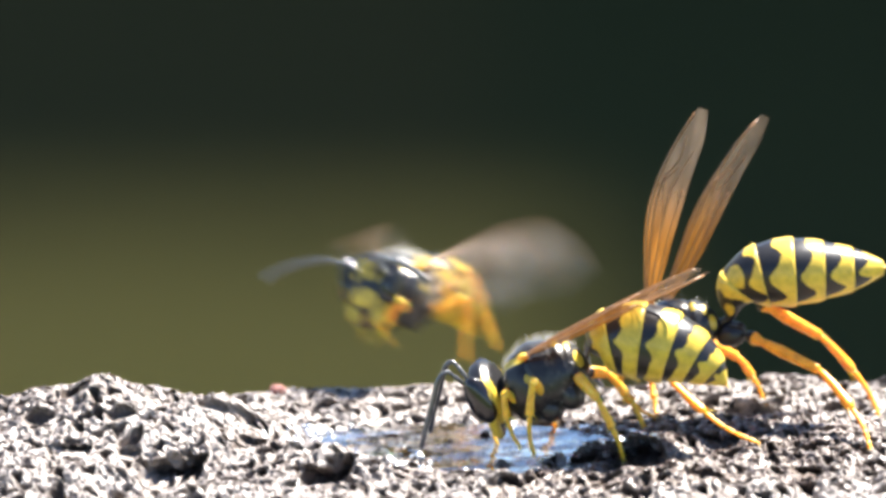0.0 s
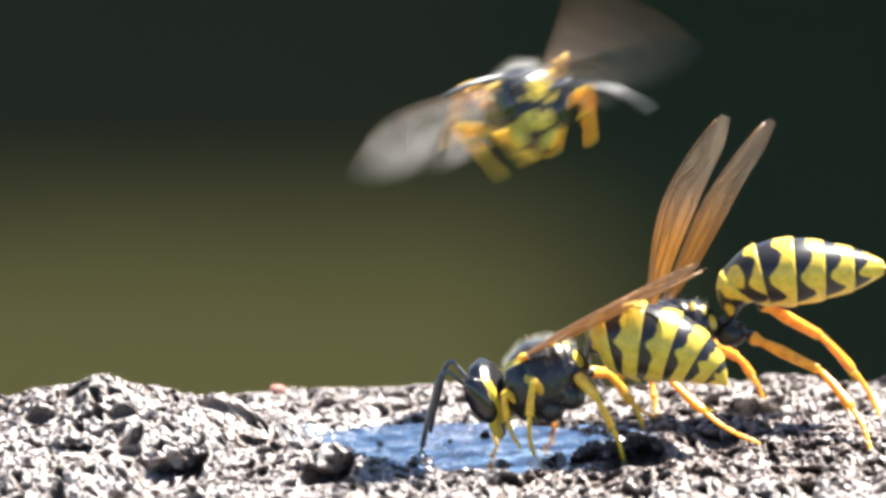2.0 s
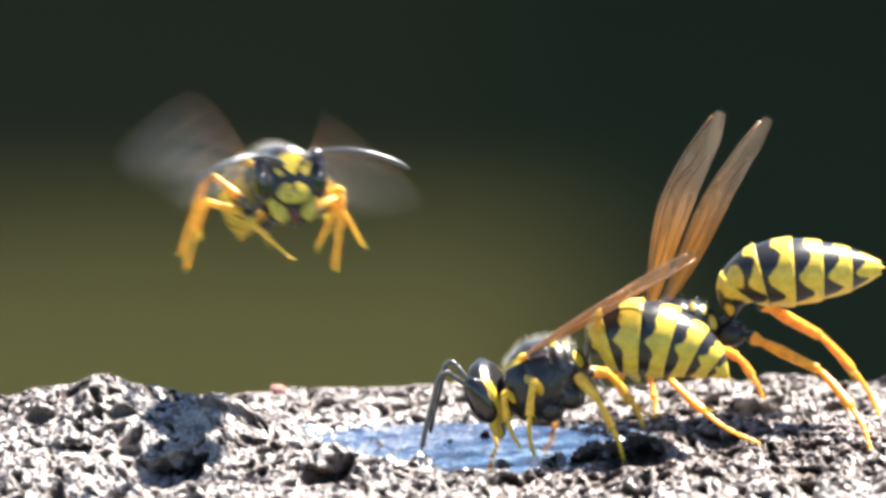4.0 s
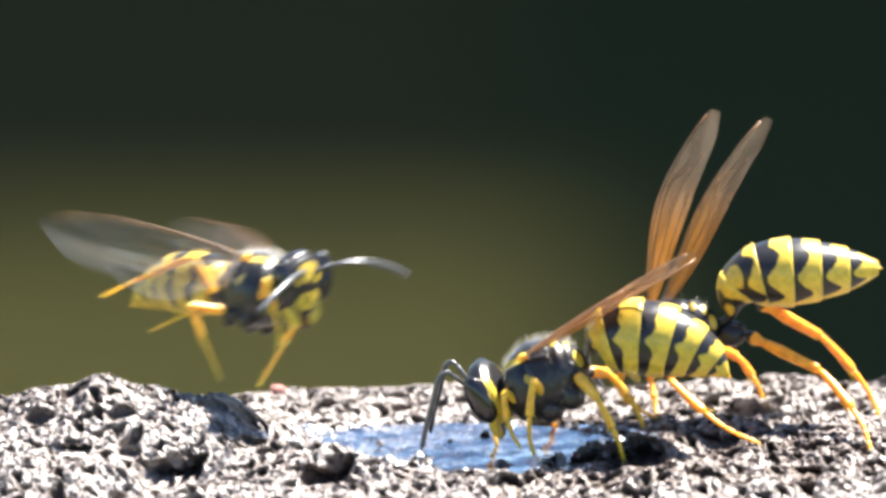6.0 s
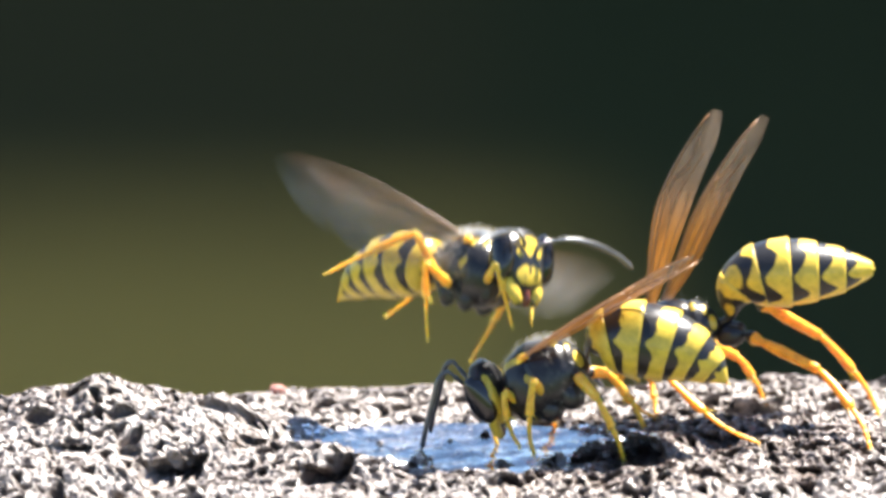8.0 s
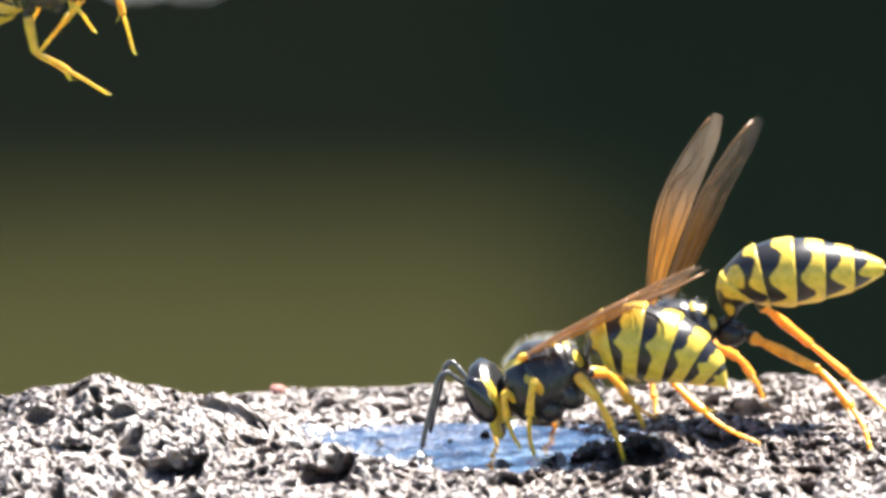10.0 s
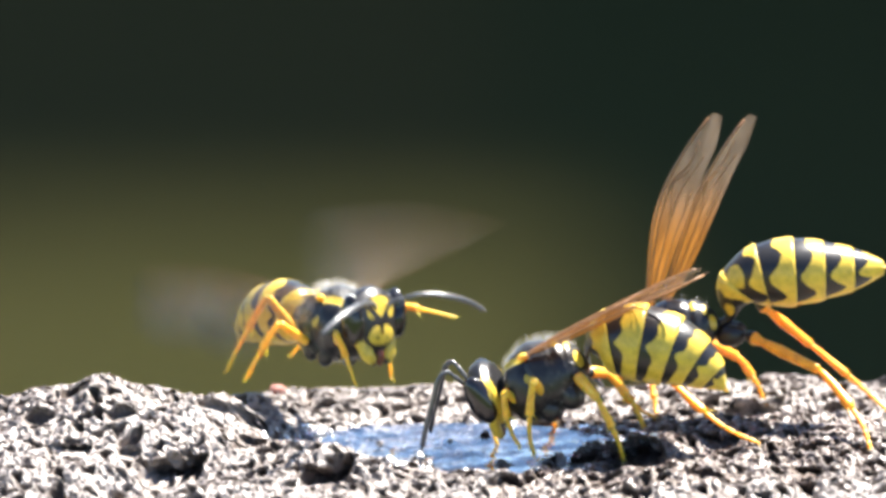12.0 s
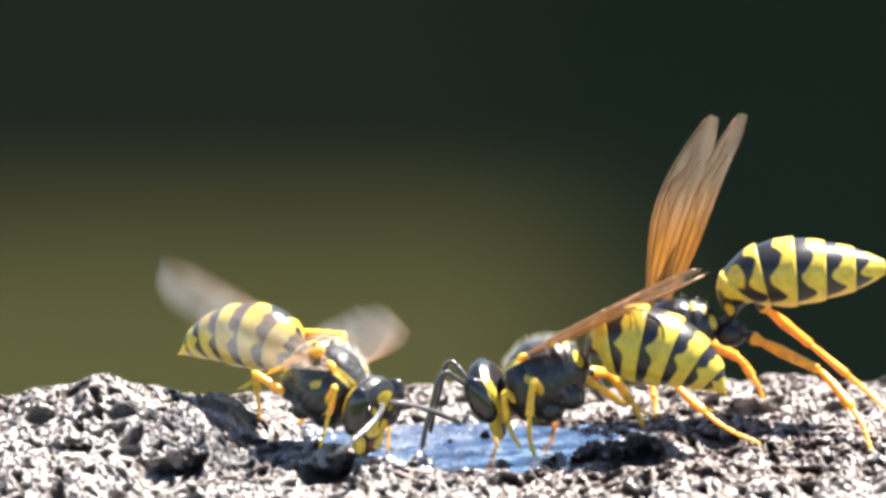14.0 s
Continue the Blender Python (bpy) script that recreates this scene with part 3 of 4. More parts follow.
def head_part(root, m, curves, sleek=1.0):
    """Head at the neck; its parts are in the head's own space."""
    o = np.array(NECK)
    n = 26
    u = np.linspace(0, 1, n)
    path = np.zeros((n, 3))
    path[:, 0] = 0.15 + 1.62 * u
    path[:, 2] = -0.25 + 0.05 * u
    wy = smooth_interp(u, (0, 0.06, 0.25, 0.55, 0.8, 0.95, 1), (0.3, 1.1, 1.72, 1.82, 1.55, 0.9, 0.1))
    wz = smooth_interp(u, (0, 0.06, 0.25, 0.55, 0.8, 0.95, 1), (0.3, 1.0, 1.62, 1.78, 1.55, 0.95, 0.1))
    v, f, a = loft(path, wy, wz, 56)
    # the face narrows towards the jaws
    v[:, 1] *= np.interp(v[:, 2], (-2.0, -0.6, 0.6, 1.6), (0.62, 0.92, 1.02, 0.86))
    marks = blobs(v, [(1.7, 0.0, 0.74, 0.5, 0.66, 0.38), (1.55, 0.0, 0.35, 0.5, 0.26, 0.42), (1.45, 0.80, 0.30, 0.5, 0.24, 0.42),
                      (0.50, 1.55, 0.0, 0.26, 0.8, 1.45), (0.7, 1.2, -1.25, 0.35, 0.6, 0.7), (1.2, 0.85, -1.35, 0.6, 0.3, 0.5)])
    head = part("head", (v, f), M_SHELL, root, "black head with yellow face markings", marks)
    head.matrix_basis = m
    for side in (-1, 1):
        v, f, a = ball((0, 0, 0), (0.70, 0.58, 1.30), 30, 24)
        v[:, 1] += 0.14 * (v[:, 2] / 1.30) ** 2
        v[:, 1] += 0.22 * np.exp(-((v[:, 2] - 0.3) / 0.3) ** 2) * (v[:, 1] < 0)
        v = v * np.array([1, side, 1]) + np.array([1.16, side * 1.36, 0.05])
        part("eye", (v, f if side > 0 else [q[::-1] for q in f]), M_EYE, head, "glossy black compound eye")
    # clypeus: a yellow shield with a dark anchor
    v, f, a = ball((1.50, 0, -0.72), (0.28, 1.12, 0.92), 36, 24)
    v[:, 1] *= np.interp(v[:, 2], (-1.6, -1.2, -0.3, 0.2), (0.95, 1.0, 0.88, 0.6))
    dark = 0.07 - np.hypot(np.maximum(np.abs(v[:, 1]) - 0.01, 0), np.maximum(np.abs(v[:, 2] + 0.5) - 0.3, 0))
    dark = np.maximum(dark, 0.08 - np.hypot(np.abs(v[:, 1]) - 0.3, v[:, 2] + 1.02))
    edge = np.hypot(v[:, 1] / 0.98, (v[:, 2] + 0.72) / 0.82) - 0.93
    part("clypeus", (v, f), M_SHELL, head, "yellow face shield with a dark mark", -np.maximum(dark, edge))
    for side in (-1, 1):
        u = np.linspace(0, 1, 14)
        pts = smooth_interp(u, (0, 0.5, 1), [(1.15, side * 0.92, -1.1), (1.36, side * 0.74, -1.8), (1.44, side * 0.36, -2.42)])
        v, f, a = loft(pts, interp(u, (0, 0.5, 0.9, 1), (0.44, 0.42, 0.24, 0.05)), interp(u, (0, 0.5, 0.9, 1), (0.30, 0.28, 0.18, 0.05)), 16, (1, 0, 0))
        part("mandible", (v, f), M_SHELL, head, "yellow jaw with a dark tip", 0.86 - np.repeat(u, 16))
    v, f, a = ball((1.42, 0, -1.95), (0.26, 0.26, 0.55), 16, 12)
    part("mouth", (v, f), M_JAW, head, "dark brown mouthparts")
    for side, c in zip((-1, 1), curves):
        antenna(head, side, c)
    for side in (-1, 0, 1):
        v, f, a = ball((1.0 - 0.1 * abs(side), side * 0.22, 1.44), (0.10, 0.10, 0.09), 12, 8)
        part("ocellus", (v, f), M_EYE, head)
    return head


def ring_marks(v01, ang, kind, last):
    """Where a ring of the abdomen is yellow: behind a black front band with a point on the back and spots on the flanks."""
    d = np.where(ang > np.pi, 2 * np.pi - ang, ang)
    if kind == "yellowjacket":
        b = 0.46 + 0.28 * np.exp(-(d / 0.22) ** 2) + 0.12 * np.exp(-((d - 0.75) / 0.20) ** 2) + 0.05 * np.sin(d * 6) - 0.20 * np.exp(-((d - 1.6) / 0.16) ** 2)
        b = b + 0.12 * np.exp(-((d - 1.95) / 0.18) ** 2) - 0.06 / (1 + np.exp(-(d - 2.35) / 0.08))
    else:
        b = 0.44 + 0.22 * np.exp(-((d - 0.85) / 0.28) ** 2) - 0.15 * np.exp(-((d - 1.55) / 0.30) ** 2) + 0.34 * np.exp(-((d - 2.08) / 0.22) ** 2)
        b = b - 0.42 / (1 + np.exp(-(d - 2.45) / 0.07)) + 0.03 * np.sin(d * 11 + 1)
    if last:
        b = b * 0.85
    return np.minimum(v01 - b, 1.25 - v01)


def abdomen_part(root, m, kind, centre, half, cuts):
    """Six overlapping rings along a centre line (in the abdomen's own space). The first ring carries the others."""
    us = np.linspace(0, 1, len(centre))
    mat = M_SHELL if kind == "yellowjacket" else M_BELLY
    first, rings = None, []
    for i in range(6):
        lo, hi = cuts[i], cuts[i + 1]
        n = 22
        u = np.linspace(max(0, lo - (0.02 if i else 0)), hi, n)
        path = smooth_interp(u, us, np.asarray(centre, float))
        r = np.maximum(smooth_interp(u, np.linspace(0, 1, len(half)), half), 0.03)
        s = np.linspace(0, 1, n)
        r = r * (1 + 0.035 * s ** 2 - (0.05 * (1 - s) ** 2 if i else 0))
        r[-1] *= 0.965
        v, f, a = loft(path, r * 0.98, r, 60)
        marks = ring_marks(np.repeat(s, 60), a, kind, i == 5)
        if i == 0 and kind != "yellowjacket":
            marks = np.repeat(s, 60) - 0.80 + 0.03 * np.cos(a * 5)
            marks = np.maximum(marks, 0.14 - np.hypot(np.repeat(s, 60) - 0.52, (np.where(a > np.pi, 2 * np.pi - a, a) - 1.35) * 0.3))
        if i == 1 and kind != "yellowjacket":
            marks = marks - 0.26
            marks = np.maximum(marks, 0.22 - np.hypot((np.repeat(s, 60) - 0.28) * 0.9, (np.where(a > np.pi, 2 * np.pi - a, a) - 0.95) * 0.42))
        ob = part("abdomen" if i == 0 else "ring", (v, f), mat, root if i == 0 else first, "black and yellow banded abdomen" if i == 0 else "", marks)
        if i == 0:
            first = ob
            ob.matrix_basis = m
        else:
            rings.append(ob)
    tip = smooth_interp(np.array([0.985, 1.0]), us, np.asarray(centre, float))
    d = tip[1] - tip[0]
    d = d / np.linalg.norm(d)
    s = np.linspace(0, 1, 8)
    v, f, a = loft(tip[1] - d * 0.1 + np.outer(s, d) * 0.34, 0.11 * (1 - s) + 0.012, 0.11 * (1 - s) + 0.012, 12)
    rings.append(part("tail_tip", (v, f), M_ORANGE, first, "orange pointed tail tip", np.full(len(v), 1.0)))
    return first, rings


YJ_LINE = [(0, 0, 0), (-0.5, 0, 0.2), (-1.7, 0, 0.5), (-3.3, 0, 0.48), (-4.8, 0, 0.22), (-6.1, 0, -0.3), (-7.2, 0, -1.0)]
YJ_HALF = [0.22, 1.2, 1.8, 1.95, 1.82, 1.42, 0.92, 0.12]
YJ_CUTS = [0, 0.25, 0.43, 0.59, 0.74, 0.88, 1.0]
PW_LINE = [(0.75, 0, -0.5), (0.1, 0, -0.15), (-0.15, 0, 0.75), (-0.75, 0, 1.5), (-2.0, 0, 1.85), (-3.6, 0, 1.75), (-5.2, 0, 1.55), (-6.8, 0, 1.35), (-8.3, 0, 1.2)]
PW_HALF = [0.22, 0.30, 0.85, 1.36, 1.77, 1.88, 1.60, 1.14, 0.38]
PW_CUTS = [0, 0.36, 0.50, 0.63, 0.75, 0.87, 1.0]


def leg_meshes(l1, l2, thick, black, curl):
    """Femur, tibia and tarsus, each along its own x axis."""
    u = np.linspace(0, 1, 24)
    path = np.zeros((24, 3))
    path[:, 0] = l1 * u
    r = interp(u, (0, 0.06, 0.15, 0.2, 0.45, 0.85, 0.96, 1), (0.12, 0.30, 0.30, 0.17, 0.27, 0.22, 0.23, 0.1)) * thick
    femur = loft(path, r * 0.85, r, 16), (np.repeat(u, 16) - black) * 3
    lt = 0.47 * l2
    path = np.zeros((24, 3))
    path[:, 0] = lt * u
    path[:, 2] = 0.05 * np.sin(u * np.pi)
    r = interp(u, (0, 0.08, 0.6, 0.92, 1), (0.13, 0.16, 0.20, 0.23, 0.12)) * thick
    tibia = join(loft(path, r * 0.8, r, 14), *[loft([(lt * 0.93, s * 0.1, -0.12), (lt * 1.05, s * 0.16, -0.3), (lt * 1.16, s * 0.18, -0.42)], (0.035, 0.028, 0.005), (0.035, 0.028, 0.005), 6) for s in (-1, 1)])
    u = np.linspace(0, 1, 50)
    path = np.zeros((50, 3))
    path[:, 0] = lt + (l2 - lt) * u
    path[:, 2] = -curl * (l2 - lt) * u ** 2
    r = interp(u, (0, 0.05, 0.45, 0.9, 1), (0.07, 0.12, 0.10, 0.095, 0.05)) * thick
    r = r * (1 - 0.28 * (np.abs(((u * 5.0 - 1.2) % 1.0) - 0.5) > 0.42) * (u > 0.3))
    end = l2
    rise = -curl * (l2 - lt)
    claws = [loft([(end - 0.05, s * 0.03, rise - 0.02), (end + 0.1, s * 0.10, rise + 0.08), (end + 0.2, s * 0.13, rise + 0.04)], (0.04, 0.03, 0.006), (0.04, 0.03, 0.006), 6) for s in (-1, 1)]
    tarsus = join(loft(path, r, r, 12), *claws)
    return femur, tibia, tarsus


class Leg:
    """A leg of two rigid lengths between hip and foot, in the wasp's space (millimetres)."""

    def __init__(self, root, hip, l1, l2, out, mat, thick=1.0, black=0.3, curl=0.3):
        self.hip, self.l1, self.l2, self.out = Vector(hip), l1, l2, Vector(out)
        (fs, fm), ts, xs = leg_meshes(l1, l2, thick, black, curl)
        self.femur = part("leg", (fs[0], fs[1]), mat, root, "", fm)
        self.tibia = part("tibia", ts, mat, self.femur, "", np.full(len(ts[0]), 1.0))
        self.tarsus = part("tarsus", xs, mat, self.femur, "", np.full(len(xs[0]), 1.0))

    def solve(self, foot):
        """Poses of the femur (in the wasp) and of the lower leg (in the femur) for a foot there."""
        d = Vector(foot) - self.hip
        dist = min(max(d.length, abs(self.l1 - self.l2) + 0.05), self.l1 + self.l2 - 0.02)
        d.normalize()
        c = (self.l1 ** 2 + dist ** 2 - self.l2 ** 2) / (2 * self.l1 * dist)
        side = self.out - d * self.out.dot(d)
        side.normalize()
        knee = self.hip + d * (self.l1 * c) + side * (self.l1 * math.sqrt(max(0, 1 - c * c)))
        up = self.out + Vector((0, 0, 0.3))
        femur = aim(self.hip, knee - self.hip, up)
        lower = aim(knee, self.hip + d * dist - knee, up)
        return femur, femur.inverted() @ lower

    def stand(self, foot):
        a, b = self.solve(foot)
        self.femur.matrix_basis = a
        self.tibia.matrix_basis = b
        self.tarsus.matrix_basis = b


def wing_sheet(long, lead, trail, camber=0.12, n=40, k=12, flip=1):
    """A thin wing: x along the span, y from the leading (0) to the trailing edge (negative), lead and trail in millimetres along the span."""
    u = np.linspace(0, 1, n)
    us = np.linspace(0, 1, len(lead))
    a, b = smooth_interp(u, us, lead), smooth_interp(u, np.linspace(0, 1, len(trail)), trail)
    w = np.linspace(0, 1, k)
    y = a[:, None] * (1 - w) + b[:, None] * w
    x = np.broadcast_to(u[:, None] * long, y.shape)
    z = camber * (np.sin(w * np.pi)[None, :] * 0.8 + 0.25 * np.sin(w * 9 + u[:, None] * 5)) * np.sin(np.pi * np.clip(u, 0.05, 0.97))[:, None]
    v = np.stack([x, y * flip, z], -1).reshape(-1, 3)
    sheet = (v, grid_faces(n, k, closed=False))

    def at(s, t):
        i, j = s * (n - 1), t * (k - 1)
        i0, j0 = min(int(i), n - 2), min(int(j), k - 2)
        p = v.reshape(n, k, 3)
        fi, fj = i - i0, j - j0
        return (p[i0, j0] * (1 - fi) + p[i0 + 1, j0] * fi) * (1 - fj) + (p[i0, j0 + 1] * (1 - fi) + p[i0 + 1, j0 + 1] * fi) * fj

    return sheet, at


def veins(at, lines, width):
    tubes = []
    for (s0, t0), (s1, t1), bow, w in lines:
        q = np.linspace(0, 1, 16)
        pts = np.array([at(min(1, max(0, s0 + (s1 - s0) * z)), min(1, max(0, t0 + (t1 - t0) * z + bow * math.sin(z * math.pi)))) for z in q])
        tubes.append(loft(pts, width * w, width * w, 6, (0.03, 0.02, 1)))
    return join(*tubes)


OPEN_VEINS = [((0.0, 0.05), (0.97, 0.02), 0.0, 1.6), ((0.0, 0.12), (0.62, 0.06), 0.02, 1.4), ((0.0, 0.35), (0.55, 0.45), 0.05, 1.0), ((0.0, 0.6), (0.5, 0.85), 0.05, 0.8),
              ((0.35, 0.10), (0.55, 0.45), 0.0, 0.8), ((0.62, 0.06), (0.72, 0.55), 0.0, 0.8), ((0.55, 0.45), (0.82, 0.70), 0.0, 0.6), ((0.62, 0.06), (0.9, 0.05), 0.22, 0.9),
              ((0.45, 0.25), (0.75, 0.30), 0.0, 0.6), ((0.3, 0.42), (0.42, 0.78), 0.0, 0.6)]


class Wings:
    """A wing on its hinge; for open wings the hind wing is coupled behind the fore wing."""

    def __init__(self, root, side, long, folded, mat):
        self.side, self.hinge = side, Vector((0.45, side * 1.38, 1.15))
        if folded:
            tall = long > 11
            broad, narrow = [0.0, 0.2, 0.34, 0.40, 0.44, 0.45, 0.40, 0.22, -0.35], [-0.3, -0.7, -0.95, -1.1, -1.2, -1.2, -1.15, -1.0, -0.7]
            if tall and side > 0:
                broad, narrow = [0.0, 0.35, 0.75, 1.1, 1.3, 1.25, 1.0, 0.6, 0.0], [-0.3, -0.4, -0.45, -0.45, -0.5, -0.55, -0.65, -0.75, -0.55]
            elif tall:
                broad, narrow = [0.0, 0.2, 0.45, 0.7, 0.85, 0.85, 0.7, 0.45, 0.0], [-0.3, -0.6, -0.75, -0.75, -0.7, -0.65, -0.65, -0.7, -0.5]
            sheet, at = wing_sheet(long, broad, narrow, 0.22, flip=side)
            self.fore = part("wing", sheet, mat, root, "folded translucent amber wing")
            lines = [((0.0, 0.1), (0.97, 0.04), 0, 1.9), ((0.0, 0.25), (0.66, 0.2), 0.02, 1.7), ((0.0, 0.5), (0.6, 0.55), 0.04, 1.2), ((0.0, 0.8), (0.62, 0.86), 0, 0.9),
                     ((0.6, 0.06), (0.72, 0.55), 0, 1), ((0.5, 0.5), (0.66, 0.2), 0, 1), ((0.66, 0.2), (0.86, 0.3), 0.2, 0.9), ((0.6, 0.55), (0.8, 0.75), 0.0, 0.8)]
            part("venation", veins(at, lines, 0.032), M_VEIN, self.fore, "raised brown wing veins")
        else:
            sheet, at = wing_sheet(long, [0.0, 0.16, 0.25, 0.28, 0.25, 0.15, -0.1, -0.45, -1.15], [-0.35, -0.75, -1.25, -1.85, -2.4, -2.75, -2.8, -2.45, -1.5], 0.2, flip=side)
            self.fore = part("wing", sheet, mat, root, "clear smoky wing blurred by flight")
            part("venation", veins(at, OPEN_VEINS, 0.03), M_VEIN, self.fore, "brown wing veins")
            sheet, at = wing_sheet(long * 0.68, [0.0, -0.25, -0.55, -0.95, -1.45, -1.85, -1.95, -2.0, -2.25], [-0.5, -1.35, -2.2, -2.85, -3.25, -3.4, -3.3, -3.05, -2.5], 0.1, 28, 8, flip=side)
            hs = (sheet[0] - np.array([0.25, 0, 0.06]), sheet[1])
            part("hind_wing", hs, mat, self.fore, "smaller clear hind wing")

    def held(self, span, chord):
        """Its pose in the wasp's space for a span direction and the way to its trailing edge."""
        x = Vector(span).normalized()
        y = -Vector(chord) * self.side
        y = (y - x * x.dot(y)).normalized()
        m = Matrix((x, y, x.cross(y))).transposed().to_4x4()
        m.translation = self.hinge * MM
        return m


HIPS = [(1.2, 0.7, -1.35), (0.1, 0.9, -1.75), (-1.1, 0.9, -1.5)]
LENGTHS = [(2.6, 3.6), (2.9, 4.4), (3.3, 5.8)]
OUTS = [(0.55, 0.75, 0.7), (0.1, 0.9, 0.8), (-0.5, 0.6, 0.95)]


class Wasp:
    def __init__(self, name, label, seed, m, paper, wings, head_m, curves, abdomen_m, sleek=1.0, leg_mat=None, lengths=LENGTHS, group="", size=1.0, line=None, plump=1.0, thick=1.35, outs=OUTS, black=0.35, joints=None):
        self.root = tagged(new(name), label, "wasp", group)
        self.m = m @ Matrix.Scale(size, 4)
        self.root.matrix_basis = self.m
        thorax_part(self.root, sleek)
        hair_part(self.root, seed, sleek, 200 if paper else 1300 if wings[1] else 2000)
        self.head = head_part(self.root, head_m, curves)
        if paper:
            self.abdomen, self.rings = abdomen_part(self.root, abdomen_m, "paper", PW_LINE, PW_HALF, PW_CUTS)
        else:
            self.abdomen, self.rings = abdomen_part(self.root, abdomen_m, "yellowjacket", line or YJ_LINE, [h * plump for h in YJ_HALF], YJ_CUTS)
        self.legs = []
        for i in range(3):
            for side in (1, -1):
                h, o = HIPS[i], outs[i]
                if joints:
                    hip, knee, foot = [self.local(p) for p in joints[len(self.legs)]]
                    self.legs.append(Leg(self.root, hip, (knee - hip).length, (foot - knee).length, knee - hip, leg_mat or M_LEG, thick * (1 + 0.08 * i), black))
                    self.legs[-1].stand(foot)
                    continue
                self.legs.append(Leg(self.root, (h[0], h[1] * side, h[2]), *lengths[i], (o[0], o[1] * side, o[2]), leg_mat or M_LEG, thick * (1 + 0.08 * i), black, 0.05))
        for i in range(3):
            for side in (1, -1):
                at, r = (HIPS[i][0] + 0.15, HIPS[i][1] * 0.85 * side, HIPS[i][2] + 0.05), (0.58, 0.46, 0.8)
                if paper and i == 2:
                    at, r = (-2.75, 0.42 * side, -0.95), (0.85, 0.5, 0.62)
                v, f, _ = ball(at, r, 18, 14)
                part("coxa", (v, f), M_SHELL, self.root, "black leg base", np.full(len(v), -1.0))
        self.wings = [Wings(self.root, s, *wings) for s in (1, -1)]

    def local(self, p):
        """A world point (millimetres) in the wasp's space (millimetres)."""
        return (self.m.inverted() @ (Vector(p) * MM)) / MM

    def local_way(self, d):
        return self.m.to_3x3().inverted() @ Vector(d)

    def stand(self, i, foot):
        self.legs[i].stand(self.local(foot))


def body_pose(x, y, z, rx, ry, rz):
    return pose(x * MM, y * MM, z * MM, rx, ry, rz)


def head_turn(rx=0, ry=0, rz=0):
    return pose(NECK.x * MM, NECK.y * MM, NECK.z * MM, rx, ry, rz)


def abdomen_turn(ry=0, rz=0, at=(-2.25, 0, -0.35)):
    return pose(at[0] * MM, at[1] * MM, at[2] * MM, 0, ry, rz)


CURVE_DRINK = [(1.7, 0.35, 0.5), (1.95, 0.6, 1.3), (2.2, 0.8, 1.9), (2.75, 0.95, 1.75), (3.4, 1.05, 1.0), (4.4, 1.2, -0.1), (5.2, 1.3, -1.1)]
# the drinking yellowjacket: head down at the water
CURVE_DOWN = [(1.75, 0.35, 0.5), (2.2, 0.7, 0.9), (2.9, 1.0, 0.7), (3.5, 1.2, -0.2), (3.7, 1.3, -1.3), (3.5, 1.4, -2.4)]
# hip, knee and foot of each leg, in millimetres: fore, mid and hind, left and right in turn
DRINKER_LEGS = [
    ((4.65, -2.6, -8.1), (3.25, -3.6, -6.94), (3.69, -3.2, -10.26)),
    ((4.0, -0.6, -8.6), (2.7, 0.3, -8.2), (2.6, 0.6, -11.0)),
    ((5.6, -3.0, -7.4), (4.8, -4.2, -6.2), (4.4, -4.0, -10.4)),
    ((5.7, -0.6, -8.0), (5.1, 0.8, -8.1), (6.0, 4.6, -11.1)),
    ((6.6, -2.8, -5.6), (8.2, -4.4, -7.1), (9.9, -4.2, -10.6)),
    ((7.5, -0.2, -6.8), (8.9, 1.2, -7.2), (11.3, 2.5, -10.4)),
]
DRINKER_BEND = [(0, 0, 0), (-0.5, 0, 0.3), (-1.7, 0, 0.6), (-3.3, 0, 0.5), (-4.8, 0, 0.1), (-6.0, 0, -0.55), (-6.9, 0, -1.3)]
DRINKER_TILT = -22
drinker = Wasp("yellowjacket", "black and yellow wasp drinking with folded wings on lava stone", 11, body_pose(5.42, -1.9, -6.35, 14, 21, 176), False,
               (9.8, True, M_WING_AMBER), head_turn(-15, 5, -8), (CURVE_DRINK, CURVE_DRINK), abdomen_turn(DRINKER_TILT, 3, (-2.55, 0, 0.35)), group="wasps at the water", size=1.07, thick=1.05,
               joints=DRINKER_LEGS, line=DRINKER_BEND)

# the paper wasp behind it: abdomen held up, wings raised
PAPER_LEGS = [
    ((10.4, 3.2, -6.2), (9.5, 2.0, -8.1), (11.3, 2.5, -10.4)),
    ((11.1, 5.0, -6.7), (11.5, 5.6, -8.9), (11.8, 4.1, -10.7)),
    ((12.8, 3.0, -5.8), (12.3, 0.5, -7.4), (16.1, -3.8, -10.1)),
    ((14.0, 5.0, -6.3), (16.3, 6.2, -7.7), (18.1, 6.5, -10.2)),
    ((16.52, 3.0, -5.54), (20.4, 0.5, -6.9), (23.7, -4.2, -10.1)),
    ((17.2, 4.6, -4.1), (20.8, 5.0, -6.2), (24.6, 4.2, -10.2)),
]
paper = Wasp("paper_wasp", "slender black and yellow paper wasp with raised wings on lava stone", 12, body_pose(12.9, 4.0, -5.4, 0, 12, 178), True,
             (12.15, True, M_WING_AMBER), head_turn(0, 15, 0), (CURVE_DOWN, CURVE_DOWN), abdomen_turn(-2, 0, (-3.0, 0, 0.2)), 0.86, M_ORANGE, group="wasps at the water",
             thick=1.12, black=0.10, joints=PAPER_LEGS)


for wing, hinge in zip(paper.wings, ((10.89, 2.7, -4.63), (11.77, 5.2, -4.72))):
    wing.hinge = paper.local(hinge)


